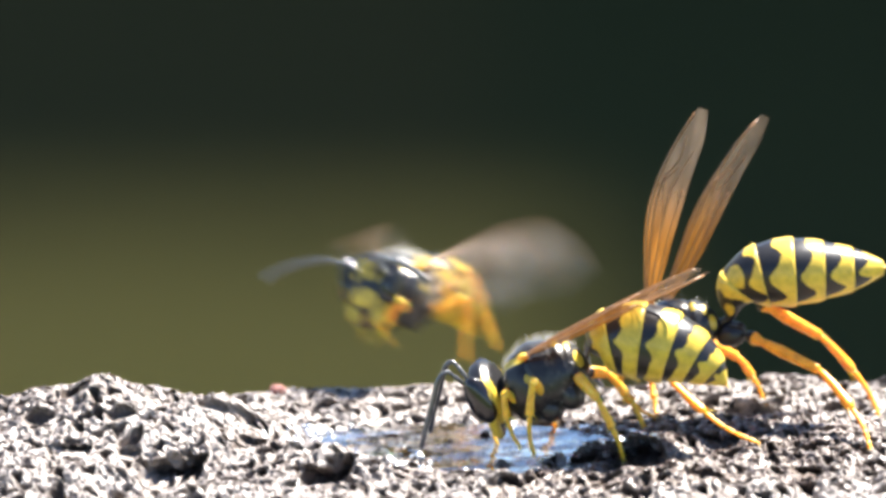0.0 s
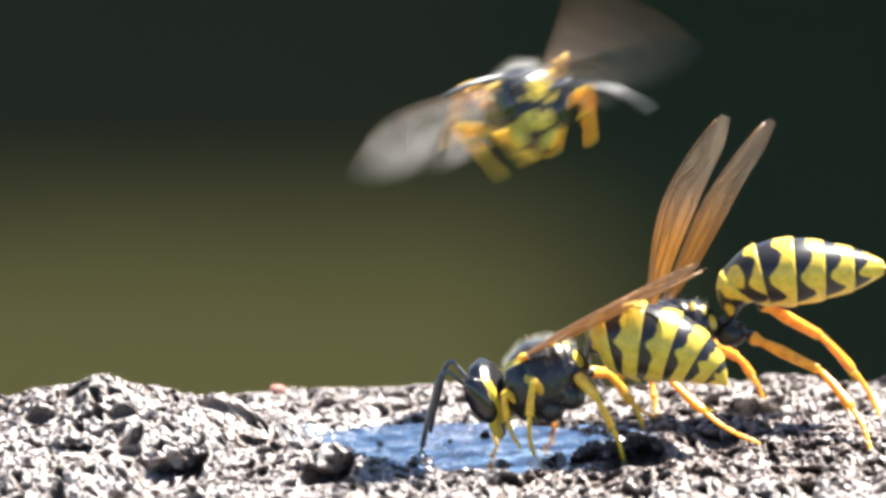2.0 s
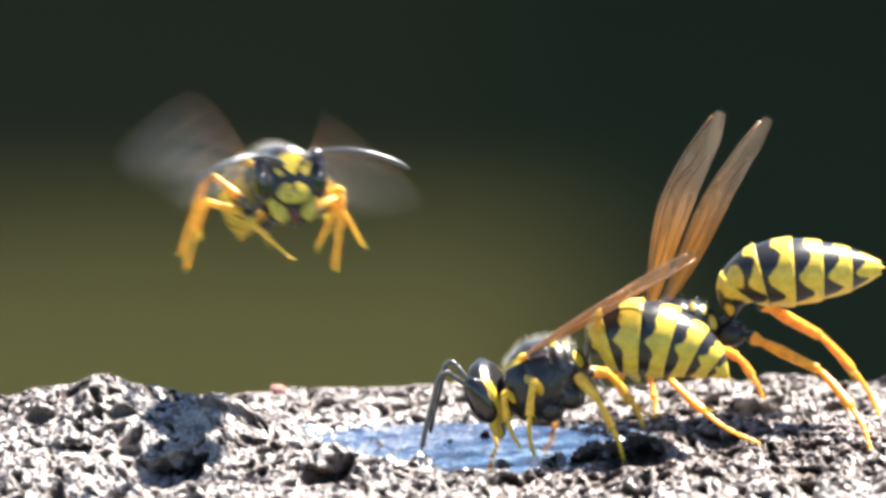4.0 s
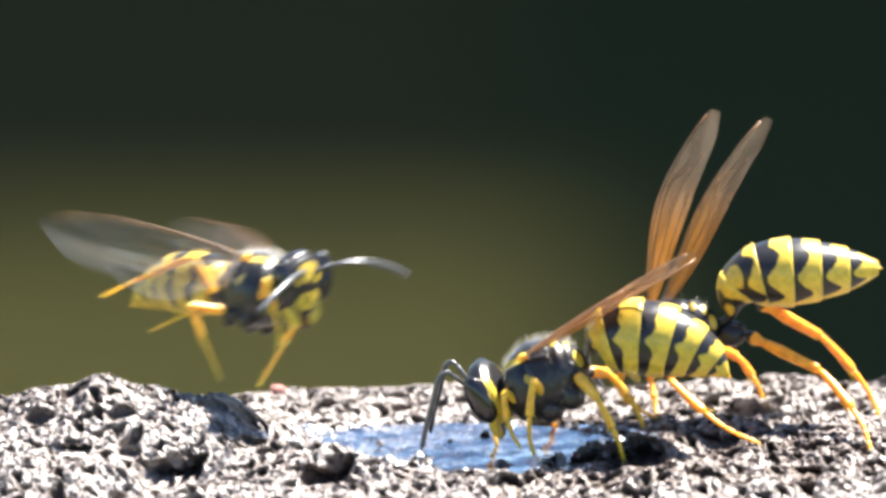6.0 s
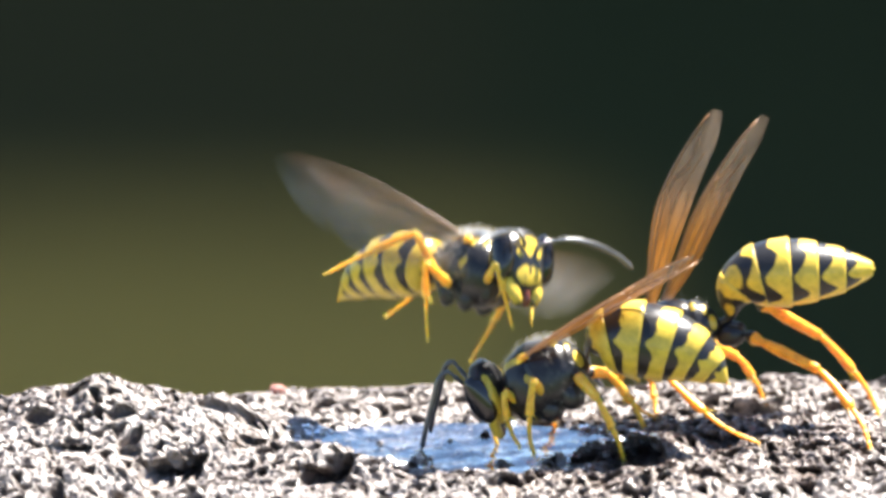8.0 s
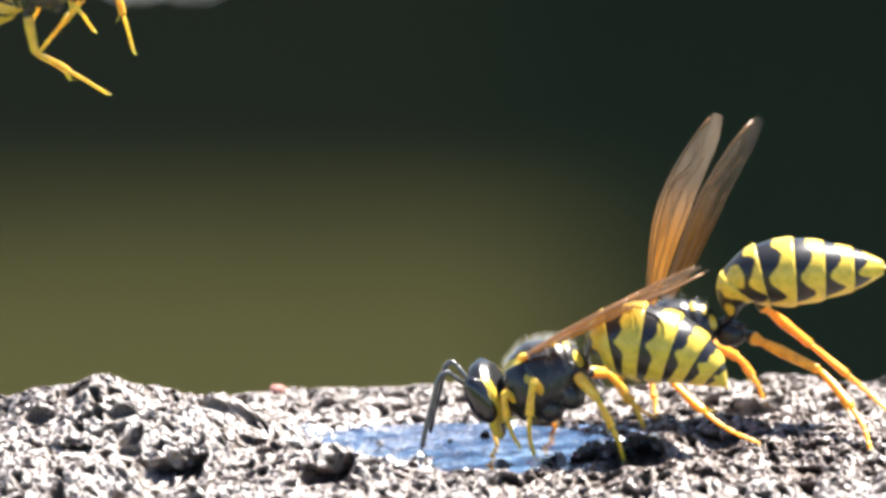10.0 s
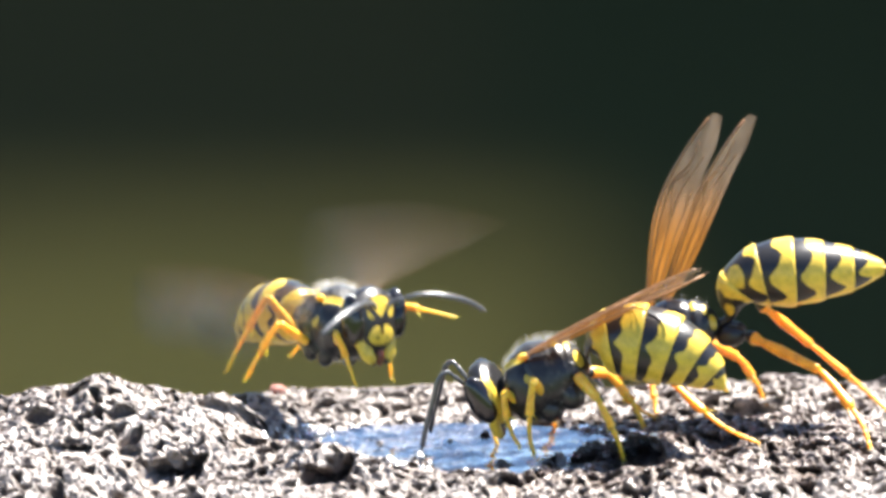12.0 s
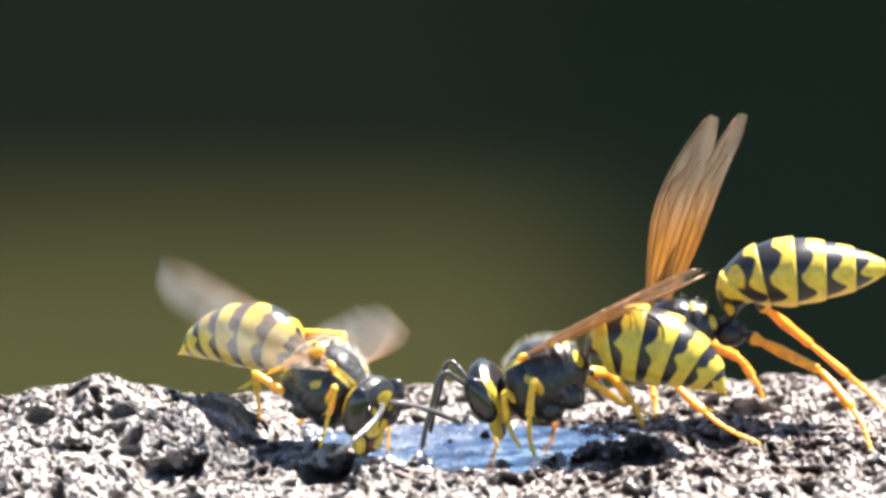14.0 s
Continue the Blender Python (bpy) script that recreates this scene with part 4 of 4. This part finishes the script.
# ---- the flying yellowjacket ----
CURVE_OUT = [(1.75, 0.35, 0.5), (2.15, 0.9, 0.85), (2.75, 2.0, 1.0), (3.2, 3.2, 0.8), (3.45, 4.4, 0.4), (3.55, 5.5, -0.2)]
FLYER_SIZE = 1.06
flyer = Wasp("yellowjacket", "black and yellow wasp flying with beating wings above lava stone", 13, body_pose(-2, 9, -4, 0, 0, -120), False,
             (10.6, False, M_WING_CLEAR), head_turn(), (CURVE_OUT, CURVE_OUT), abdomen_turn(8), group="wasps at the water", thick=0.88, size=FLYER_SIZE, plump=0.86)

# seconds, place in millimetres, turns of the body in degrees, turns of the head, lift and swing of the abdomen
FLIGHT = [
    (0, -2.36, 14.5, -5.68, 6, -7, -117, 2, -12, -10, -19, 1),
    (0.2, -8.65, 12.56, -2.31, -6, -3, -106, 7, -19, -7, -27, 1),
    (0.5, -17.34, 9.6, -0.14, -21, 1, -90, 15, -25, -3, -34, 0),
    (0.7, -20.73, 7.22, 1.72, -29, -4, -80, 22, -17, 3, -27, -3),
    (1, -20.42, 4.18, 0.29, -33, -13, -70, 27, -1, 10, -13, -7),
    (1.2, -16.76, 3.78, -0.09, -26, -15, -68, 20, 0, 7, -13, -2),
    (1.5, -11.73, 4.03, -1.27, -9, -13, -71, 2, -5, 1, -19, 7),
    (1.7, -6.83, 3.68, 1.98, 0, -8, -76, -8, -8, 8, -25, 5),
    (2, 4.32, 3.13, 7.56, 12, 0, -85, -20, -11, 17, -34, 0),
    (2.2, 9.1, 3.16, 9.95, 23, 3, -92, -21, -11, 8, -35, -1),
    (2.5, 10.18, 3.24, 8.73, 31, 4, -100, -16, -10, -8, -34, 0),
    (2.7, 7.12, 2.85, 8.11, 17, 2, -98, -7, -10, -8, -35, 0),
    (3, 2.84, 2.16, 2.47, -9, -2, -90, 8, -11, -2, -34, 0),
    (3.2, 2.19, 2.01, 1.07, -10, -5, -86, 8, -10, -1, -30, 0),
    (3.6, -3.0, 2.0, 1.0, 0, -10, -80, 0, -8, 0, -20, 0),
    (4.4, -14, 2, 6, 0, -8, -68, 0, -6, 0, -17, 0),
    (5.3, -14.98, 2.52, 6.76, -3, 0, -63, 2, 4, -3, -14, 6),
    (5.5, -14.34, 2.96, 3.56, -8, 1, -60, 5, 8, -5, -11, 6),
    (5.8, -13.35, 2.7, -2.29, -20, -9, -49, 20, 13, 3, 3, 3),
    (6, -10.06, 2.18, -2.57, -24, -16, -43, 24, 15, 8, 10, 1),
    (6.2, -6.65, 1.15, 1.18, -17, -20, -42, 13, 14, 9, 8, -2),
    (6.5, -0.61, -0.08, 6.37, 1, -21, -45, -12, 8, 9, 1, -6),
    (6.7, 0.84, 0.74, 9.12, 13, -13, -51, -21, 2, 8, -1, -4),
    (7, 4.72, 2.48, 9.4, 24, -1, -60, -26, -6, 6, -3, -1),
    (7.2, 4.55, 2.6, 8.02, 13, -3, -59, -16, -5, 3, -2, -5),
    (7.5, 4.13, 2.14, 3.52, -11, -10, -52, 3, -2, -2, 1, -11),
    (7.7, 1.85, 1.3, 1.98, -18, -10, -46, 6, -2, -6, 1, -10),
    (8, 1.72, 0.74, -1.07, -21, -9, -38, 4, -4, -9, -2, -6),
    (8.2, 0.93, 2.72, -3.11, -15, -9, -40, 2, -6, -5, -7, -3),
    (8.4, 1.0, 5, -3.5, -8, -10, -45, 0, -8, 0, -12, 0),
    (9, -3, 7, 0, 0, -12, -60, 0, -8, 0, -17, 0),
    (9.6, -16, 5, 9, 0, -12, -62, 0, -6, 10, -17, 5),
    (10.1, -21.5, 2.5, 15.2, -8, -14, -66, 5, -4, 15, -20, 10),
    (10.5, -14.25, 2.3, 8.52, -11, -14, -68, 9, 0, 21, -22, 16),
    (10.7, -11.72, 1.89, 4.32, -9, -16, -62, 6, 3, 19, -13, 11),
    (11, -7.7, 1.34, -1.65, -7, -18, -51, 2, 7, 12, 3, 2),
    (11.5, -7.53, 2.02, -2.74, -17, -16, -58, 10, -1, 7, 7, 3),
    (12, -5.86, 2.91, -4.6, -9, -9, -51, 6, 0, 3, -2, -6),
    (12.5, -4.84, -2.6, -6.5, -10, 19, -52, 5, -3, 4, -22, -1),
    (13, -6.0, -1.75, -6.37, -15, 24, -49, 7, -11, 5, -28, 2),
    (13.5, -5.92, -1.54, -6.87, -23, 23, -43, 18, -8, 1, -15, -11),
    (14, -6.1, -3.39, -6.14, -17, 29, -42, 11, -15, 0, -30, -2),
]
# seconds; for each wing, left then right, the way of its span in mid stroke and the axis of the stroke, in the world; half width of each stroke in degrees
BEATS = [
    (0, (0.82, 0.57, 0.08), (-0.04, 0.2, -0.98), (-0.16, 0.99, -0.03), (-0.49, -0.06, 0.87), 32, 16),
    (0.5, (0.79, 0.18, -0.59), (-0.39, 0.88, -0.26), (-0.55, 0.78, 0.3), (-0.35, -0.54, 0.76), 5, 35),
    (1, (0.82, -0.02, -0.58), (-0.47, 0.55, -0.69), (-0.61, 0.79, 0.06), (-0.6, -0.5, 0.62), 5, 22),
    (1.5, (0.91, 0.4, -0.12), (-0.29, 0.41, -0.86), (-0.95, 0.19, 0.24), (-0.31, -0.47, -0.83), 10, 21),
    (2, (0.51, 0.81, 0.28), (-0.24, 0.45, -0.86), (-0.68, 0.65, -0.32), (-0.68, -0.41, 0.61), 41, 37),
    (2.5, (0.78, 0.61, 0.14), (-0.54, 0.77, -0.34), (-0.62, 0.22, -0.75), (0.33, -0.8, -0.51), 8, 9),
    (3, (0.5, 0.85, -0.14), (-0.57, 0.2, -0.8), (-0.18, 0.95, 0.24), (0.02, -0.24, 0.97), 35, 22),
    (5.5, (0.28, 0.96, -0.09), (-0.4, 0.04, -0.91), (-0.88, 0.48, -0.07), (-0.48, -0.88, -0.02), 53, 28),
    (6, (-0.4, 0.91, 0.08), (-0.44, -0.12, -0.89), (-0.95, 0.2, 0.23), (-0.3, -0.64, -0.7), 14, 8),
    (6.5, (-0.02, 0.96, 0.29), (0.33, 0.28, -0.9), (-0.92, 0.36, -0.17), (-0.39, -0.9, 0.18), 55, 14),
    (7, (0.08, 0.8, 0.6), (0.08, 0.59, -0.8), (-0.88, 0.46, -0.07), (-0.45, -0.82, 0.36), 17, 30),
    (7.5, (0.76, 0.65, -0.05), (-0.57, 0.69, 0.45), (-0.9, 0.36, -0.24), (-0.22, -0.85, -0.47), 26, 20),
    (8, (0.56, 0.74, -0.37), (-0.41, 0.64, 0.65), (-0.83, 0.45, 0.34), (-0.51, -0.36, -0.78), 14, 25),
    (10.5, (0.89, 0.45, -0.1), (-0.41, 0.67, -0.62), (-0.86, 0.51, -0.09), (-0.49, -0.74, 0.45), 9, 21),
    (11, (-0.12, 0.93, 0.36), (-0.02, 0.36, -0.93), (-0.91, 0.41, 0.01), (-0.13, -0.31, 0.94), 54, 21),
    (11.5, (0.19, 0.98, 0.05), (-0.18, 0.08, -0.98), (-0.87, 0.49, 0.06), (-0.36, -0.55, -0.75), 39, 16),
    (12, (0.35, 0.89, 0.31), (0.12, 0.29, -0.95), (-0.91, 0.42, -0.02), (-0.4, -0.84, 0.36), 60, 14),
    (12.5, (0.39, 0.92, 0.01), (-0.31, 0.14, -0.94), (-0.91, 0.16, 0.38), (-0.32, -0.85, -0.41), 25, 16),
    (13, (0.21, 0.92, 0.35), (-0.68, 0.39, -0.62), (-0.45, 0.52, 0.73), (-0.33, 0.66, -0.67), 44, 10),
    (13.5, (0.25, 0.95, -0.17), (-0.63, 0.02, -0.78), (-0.56, 0.75, 0.37), (-0.27, 0.25, -0.93), 18, 21),
    (14, (0.25, 0.97, -0.04), (-0.7, 0.16, -0.69), (-0.75, 0.54, 0.38), (-0.6, -0.8, -0.05), 8, 6),
]
# seconds and the feet in the wasp's space: fore, mid and hind, left and right in turn
FEET = [
    (0, (2.3, -0.7, -2.9), (2.0, -1.5, -2.8), (-2.7, 2.4, -4.4), (-2.6, -2.0, -3.6), (-6.5, 2.4, -4.1), (-7.0, -2.4, -1.5)),
    (0.5, (1.5, 1.1, -3.0), (1.6, -0.1, -3.2), (-2.4, 2.4, -4.3), (-2.6, -2.0, -3.6), (-5.9, 4.2, -3.9), (-6.0, -3.0, -4.9)),
    (1, (2.4, 2.6, -1.9), (2.1, 1.1, -4.2), (-2.6, 2.0, -3.6), (-2.6, -2.0, -3.6), (-6.5, 2.0, -2.2), (-6.7, -1.1, -2.0)),
    (1.5, (1.7, 0.7, -4.1), (1.8, -0.4, -2.9), (-2.6, 2.0, -3.6), (-2.8, -2.9, -3.8), (-6.5, 2.0, -2.2), (-7.4, -4.0, -1.5)),
    (2, (1.5, 1.0, -2.8), (1.5, 0.2, -2.8), (-2.5, 3.2, -3.6), (-2.4, -1.8, -4.4), (-6.5, 2.0, -2.2), (-6.7, -4.1, -3.1)),
    (2.5, (2.0, -0.7, -3.2), (1.6, -1.3, -2.1), (-1.8, -0.9, -3.6), (-2.6, -2.0, -3.6), (-5.9, 1.1, -4.2), (-7.0, -2.4, -1.5)),
    (3, (1.6, 0.7, -3.2), (1.6, -0.4, -3.1), (-2.3, 2.1, -5.0), (-2.5, -2.8, -4.3), (-5.9, 4.0, -4.5), (-6.8, -3.2, -2.6)),
    (5.5, (1.8, 1.0, -3.3), (1.8, -0.2, -3.4), (-2.6, 2.0, -3.6), (-3.0, -3.0, -3.9), (-6.5, 2.0, -2.2), (-7.5, -3.6, -2.1)),
    (6, (2.6, 1.0, -2.2), (2.4, 0.0, -3.3), (-2.1, 2.8, -4.4), (-1.6, -0.4, -4.8), (-8.0, 0.0, -1.5), (-7.8, -3.7, -0.5)),
    (6.5, (2.1, 1.0, -3.0), (1.4, -1.0, -3.5), (-3.6, 0.9, -2.6), (-2.9, -2.3, -3.6), (-6.5, 2.0, -2.2), (-7.1, -2.5, -1.4)),
    (7, (1.5, 0.2, -3.6), (1.4, -0.8, -3.3), (-2.6, 2.0, -3.6), (-3.2, -3.2, -3.4), (-6.5, 2.0, -2.2), (-7.4, -3.0, -1.2)),
    (7.5, (2.4, 1.4, -2.8), (2.2, 0.0, -3.2), (-2.6, 2.0, -3.6), (-2.6, -2.0, -4.2), (-6.5, 2.0, -2.2), (-6.0, -1.1, -2.1)),
    (8, (3.0, 1.4, -2.7), (2.8, 0.1, -3.1), (-1.8, 2.8, -4.5), (-1.7, -1.2, -4.0), (-6.9, 1.7, -2.3), (-7.4, -2.9, -0.8)),
    (10.5, (3.0, 4.5, -3.7), (2.4, 1.4, -3.5), (-2.6, 2.0, -3.6), (-1.7, 1.3, -5.5), (-6.5, 2.0, -2.2), (-8.2, -6.2, -3.0)),
    (11, (4.6, 4.2, -2.1), (2.2, -0.0, -3.5), (-1.1, 4.0, -2.9), (-3.8, -3.8, -3.5), (-6.5, 2.0, -2.2), (-8.2, -3.9, -3.9)),
    (11.5, (3.8, 4.0, -2.4), (2.0, -0.2, -3.1), (-1.6, 3.7, -3.1), (-4.0, -5.4, -1.5), (-6.5, 2.0, -2.2), (-8.3, -4.8, -2.3)),
    (12, (4.5, 4.3, 0.3), (2.1, -0.1, -3.3), (-0.7, 4.4, -3.2), (-3.5, -3.2, -3.3), (-6.5, 2.0, -2.2), (-6.7, -2.1, -3.0)),
    (12.5, (3.5, 2.9, -2.7), (0.6, -1.7, -3.7), (0.2, 4.2, -4.3), (-2.2, -1.7, -3.6), (-6.2, 0.9, -4.4), (-5.5, -2.8, -4.6)),
    (13, (3.6, 2.8, -2.3), (1.9, -0.2, -3.4), (0.7, 4.3, -3.9), (-1.5, -1.3, -4.0), (-6.5, 2.0, -2.2), (-4.0, -0.9, -3.3)),
    (13.5, (5.0, 3.2, -1.0), (1.8, -0.3, -3.1), (-1.9, 2.4, -3.6), (-2.6, -2.0, -3.6), (-6.5, 2.0, -2.2), (-4.1, -1.2, -3.9)),
    (14, (2.6, 1.5, -2.7), (2.1, -0.1, -3.1), (-1.3, 2.5, -4.0), (-2.5, -2.1, -3.9), (-6.5, 2.0, -2.2), (-3.3, -1.1, -3.3)),
]
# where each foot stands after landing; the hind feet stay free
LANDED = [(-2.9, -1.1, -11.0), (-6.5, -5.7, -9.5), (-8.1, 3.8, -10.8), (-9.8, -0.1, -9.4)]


def flight_at(t):
    """The flyer's place and turns at a time, between its rows by a smooth blend."""
    u = smooth_interp(np.array([t]), [r[0] for r in FLIGHT], np.array([r[1:] for r in FLIGHT], float))[0]
    return body_pose(*u[:6]), u[6:9], u[9:11]


def feet_at(t):
    return smooth_interp(np.array([t]), [r[0] for r in FEET], np.array([np.ravel(r[1:]) for r in FEET], float))[0].reshape(6, 3)


def beat_at(t):
    """The ways of both wings in mid stroke, the axes of their strokes and each stroke's half width."""
    ts = [r[0] for r in BEATS]
    i = min(max(int(np.searchsorted(ts, t)) - 1, 0), len(ts) - 2)
    s = min(max((t - ts[i]) / (ts[i + 1] - ts[i]), 0), 1)
    a, b = BEATS[i], BEATS[i + 1]
    blend = []
    for k in (1, 2, 3, 4):
        p, q = Vector(a[k]).normalized(), Vector(b[k]).normalized()
        if k in (2, 4) and p.dot(q) < 0:
            q = -q
        blend.append(p.slerp(q, s, p))
    return (blend[0], blend[2]), (blend[1], blend[3]), [a[k] * (1 - s) + b[k] * s for k in (5, 6)]


# the wings are feathered about this way of the world
ACROSS = Vector((0, 0.97, -0.24))

# how far each antenna is lowered, in degrees
DIPS = (16, 34)


def move_flyer():
    times = [i / 10 for i in range(141)]
    at = [flight_at(t) for t in times]
    walk(flyer.root, [(t, p[0]) for t, p in zip(times, at)])
    walk(flyer.head, [(t, head_turn(*p[1])) for t, p in zip(times, at)])
    walk(flyer.abdomen, [(t, abdomen_turn(*p[2])) for t, p in zip(times, at)])
    # the antennae dip towards the water after the landing
    for feeler, dip in zip([ob for ob in flyer.head.children if ob.name.startswith("antenna")], DIPS):
        base = sum((v.co for v in feeler.data.vertices[:12]), Vector()) / 12
        walk(feeler, [(t, Matrix.Translation(base) @ Matrix.Rotation(radians(a), 4, "Y") @ Matrix.Translation(-base)) for t, a in ((0, 0), (12.0, 0), (12.5, dip), (14, dip))])
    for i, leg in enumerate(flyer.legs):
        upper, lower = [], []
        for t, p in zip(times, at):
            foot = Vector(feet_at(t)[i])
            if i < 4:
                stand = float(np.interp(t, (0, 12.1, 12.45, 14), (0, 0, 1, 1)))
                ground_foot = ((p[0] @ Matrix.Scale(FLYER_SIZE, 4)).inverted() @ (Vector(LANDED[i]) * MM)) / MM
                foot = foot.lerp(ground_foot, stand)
            a, b = leg.solve(foot)
            upper.append((t, a))
            lower.append((t, b))
        walk(leg.femur, upper)
        walk(leg.tibia, lower)
        walk(leg.tarsus, lower)
    for k, wing in enumerate(flyer.wings):
        rows = []
        for f in range(421):
            t = f / 30
            inv = flight_at(t)[0].to_3x3().inverted()
            spans, axes, wide = beat_at(t)
            swing = Matrix.Rotation(radians(wide[k]) * math.sin(2 * math.pi * 4 * f / 15), 3, inv @ axes[k])
            trail = Vector((-0.75, 0, -0.35))
            trail = trail - (inv @ ACROSS) * 0.85 * trail.dot(inv @ ACROSS)
            rows.append((t, wing.held(swing @ (inv @ spans[k]), swing @ trail)))
        walk(wing.fore, rows)


# how the wings of the paper wasp spread, how far its abdomen stretches, and how the drinker's abdomen dips
PAPER_WINGS = [
    (0, (0.235, 0.0, 0.972), (0.469, 0.15, 0.87)),
    (1, (0.258, 0.0, 0.966), (0.484, 0.15, 0.862)),
    (2, (0.336, 0.0, 0.942), (0.501, 0.15, 0.852)),
    (3, (0.348, 0.05, 0.936), (0.49, 0.15, 0.859)),
    (5.5, (0.288, 0.05, 0.956), (0.483, 0.15, 0.863)),
    (6.5, (0.305, 0.05, 0.951), (0.487, 0.15, 0.86)),
    (7.5, (0.313, 0.05, 0.948), (0.462, 0.15, 0.874)),
    (8, (0.305, 0.075, 0.949), (0.47, 0.15, 0.87)),
    (10.5, (0.301, -0.025, 0.953), (0.455, 0.35, 0.819)),
    (11.5, (0.299, -0.025, 0.954), (0.416, -0.05, 0.908)),
    (12.5, (0.294, -0.025, 0.955), (0.384, -0.05, 0.922)),
    (14, (0.281, -0.075, 0.957), (0.352, -0.1, 0.931)),
]
STRETCH = [(0.0, 0.3), (1.0, -0.3), (2.0, 0.3), (3.0, -0.4), (4.2, 0.2), (5.5, 0.3), (6.5, -0.4), (7.5, 0.3), (8.0, -0.4), (9.2, 0.1), (10.5, 0.3), (11.0, -0.1), (11.5, -0.3), (12.0, 0.3), (12.5, 0.4), (13.0, -0.1), (13.5, 0.2), (14.0, 0.4)]
DIP = [(0.0, 1), (1.5, 1), (3.0, -1), (5.5, -3), (6.5, -2), (7.5, 0), (8.2, 0), (10.3, 2), (11.0, 3), (12.5, 3), (14.0, 4)]
FOLDED = [(0.0, 0.46), (1.5, 0.46), (3.0, 0.57), (7.8, 0.57), (8.2, 0.52), (10.3, 0.47), (12.5, 0.46), (14.0, 0.46)]
KICK = [(0.0, 0.0), (2.6, 0.0), (2.8, 1.0), (3.2, 1.0), (3.6, 0.0), (8.6, 0.0), (9.4, 0.0), (14.0, 0.0)]
STEP_BACK = [(0.0, 0.0), (13.5, 0.0), (13.9, 1.0), (14.0, 1.0)]


def move_others():
    for k, wing in enumerate(paper.wings):
        walk(wing.fore, [(r[0], wing.held(paper.local_way(r[1 + k]), paper.local_way((0.9, 0.25 if k else -0.3, -0.1)))) for r in PAPER_WINGS])
    for i, ring in enumerate(paper.rings):
        walk(ring, [(t, pose(-s * (i + 1) / 6 * MM, 0, -0.06 * s * (i + 1) / 6 * MM)) for t, s in STRETCH])
    walk(drinker.abdomen, [(t, abdomen_turn(DRINKER_TILT - d, 3, (-2.55, 0, 0.35))) for t, d in DIP])
    for wing, depth, drop in zip(drinker.wings, (0.03, 0.0), (0.0, 0.05)):
        walk(wing.fore, [(t, wing.held(drinker.local_way((0.88, depth, rise - drop)), drinker.local_way((0.1, -wing.side, -0.08)))) for t, rise in FOLDED])
    leg = drinker.legs[4]
    rows = [(t, leg.solve(drinker.local(Vector(DRINKER_LEGS[4][2]).lerp(Vector((11.3, 2.5, -10.4)), k)))) for t, k in STEP_BACK]
    walk(leg.femur, [(t, r[0]) for t, r in rows])
    walk(leg.tibia, [(t, r[1]) for t, r in rows])
    walk(leg.tarsus, [(t, r[1]) for t, r in rows])
    leg = paper.legs[5]
    rows, wide, drawn = [], leg.out.copy(), paper.local_way((2.49, 2.6, -2.44))
    for t, k in KICK:
        leg.out = drawn if t > 9 else wide
        rows.append((t, leg.solve(paper.local(Vector(PAPER_LEGS[5][2]) + Vector((0.6, 0, 4.2)) * k))))
    walk(leg.femur, [(t, r[0]) for t, r in rows])
    walk(leg.tibia, [(t, r[1]) for t, r in rows])
    walk(leg.tarsus, [(t, r[1]) for t, r in rows])


def motions():
    move_flyer()
    move_others()


motions()
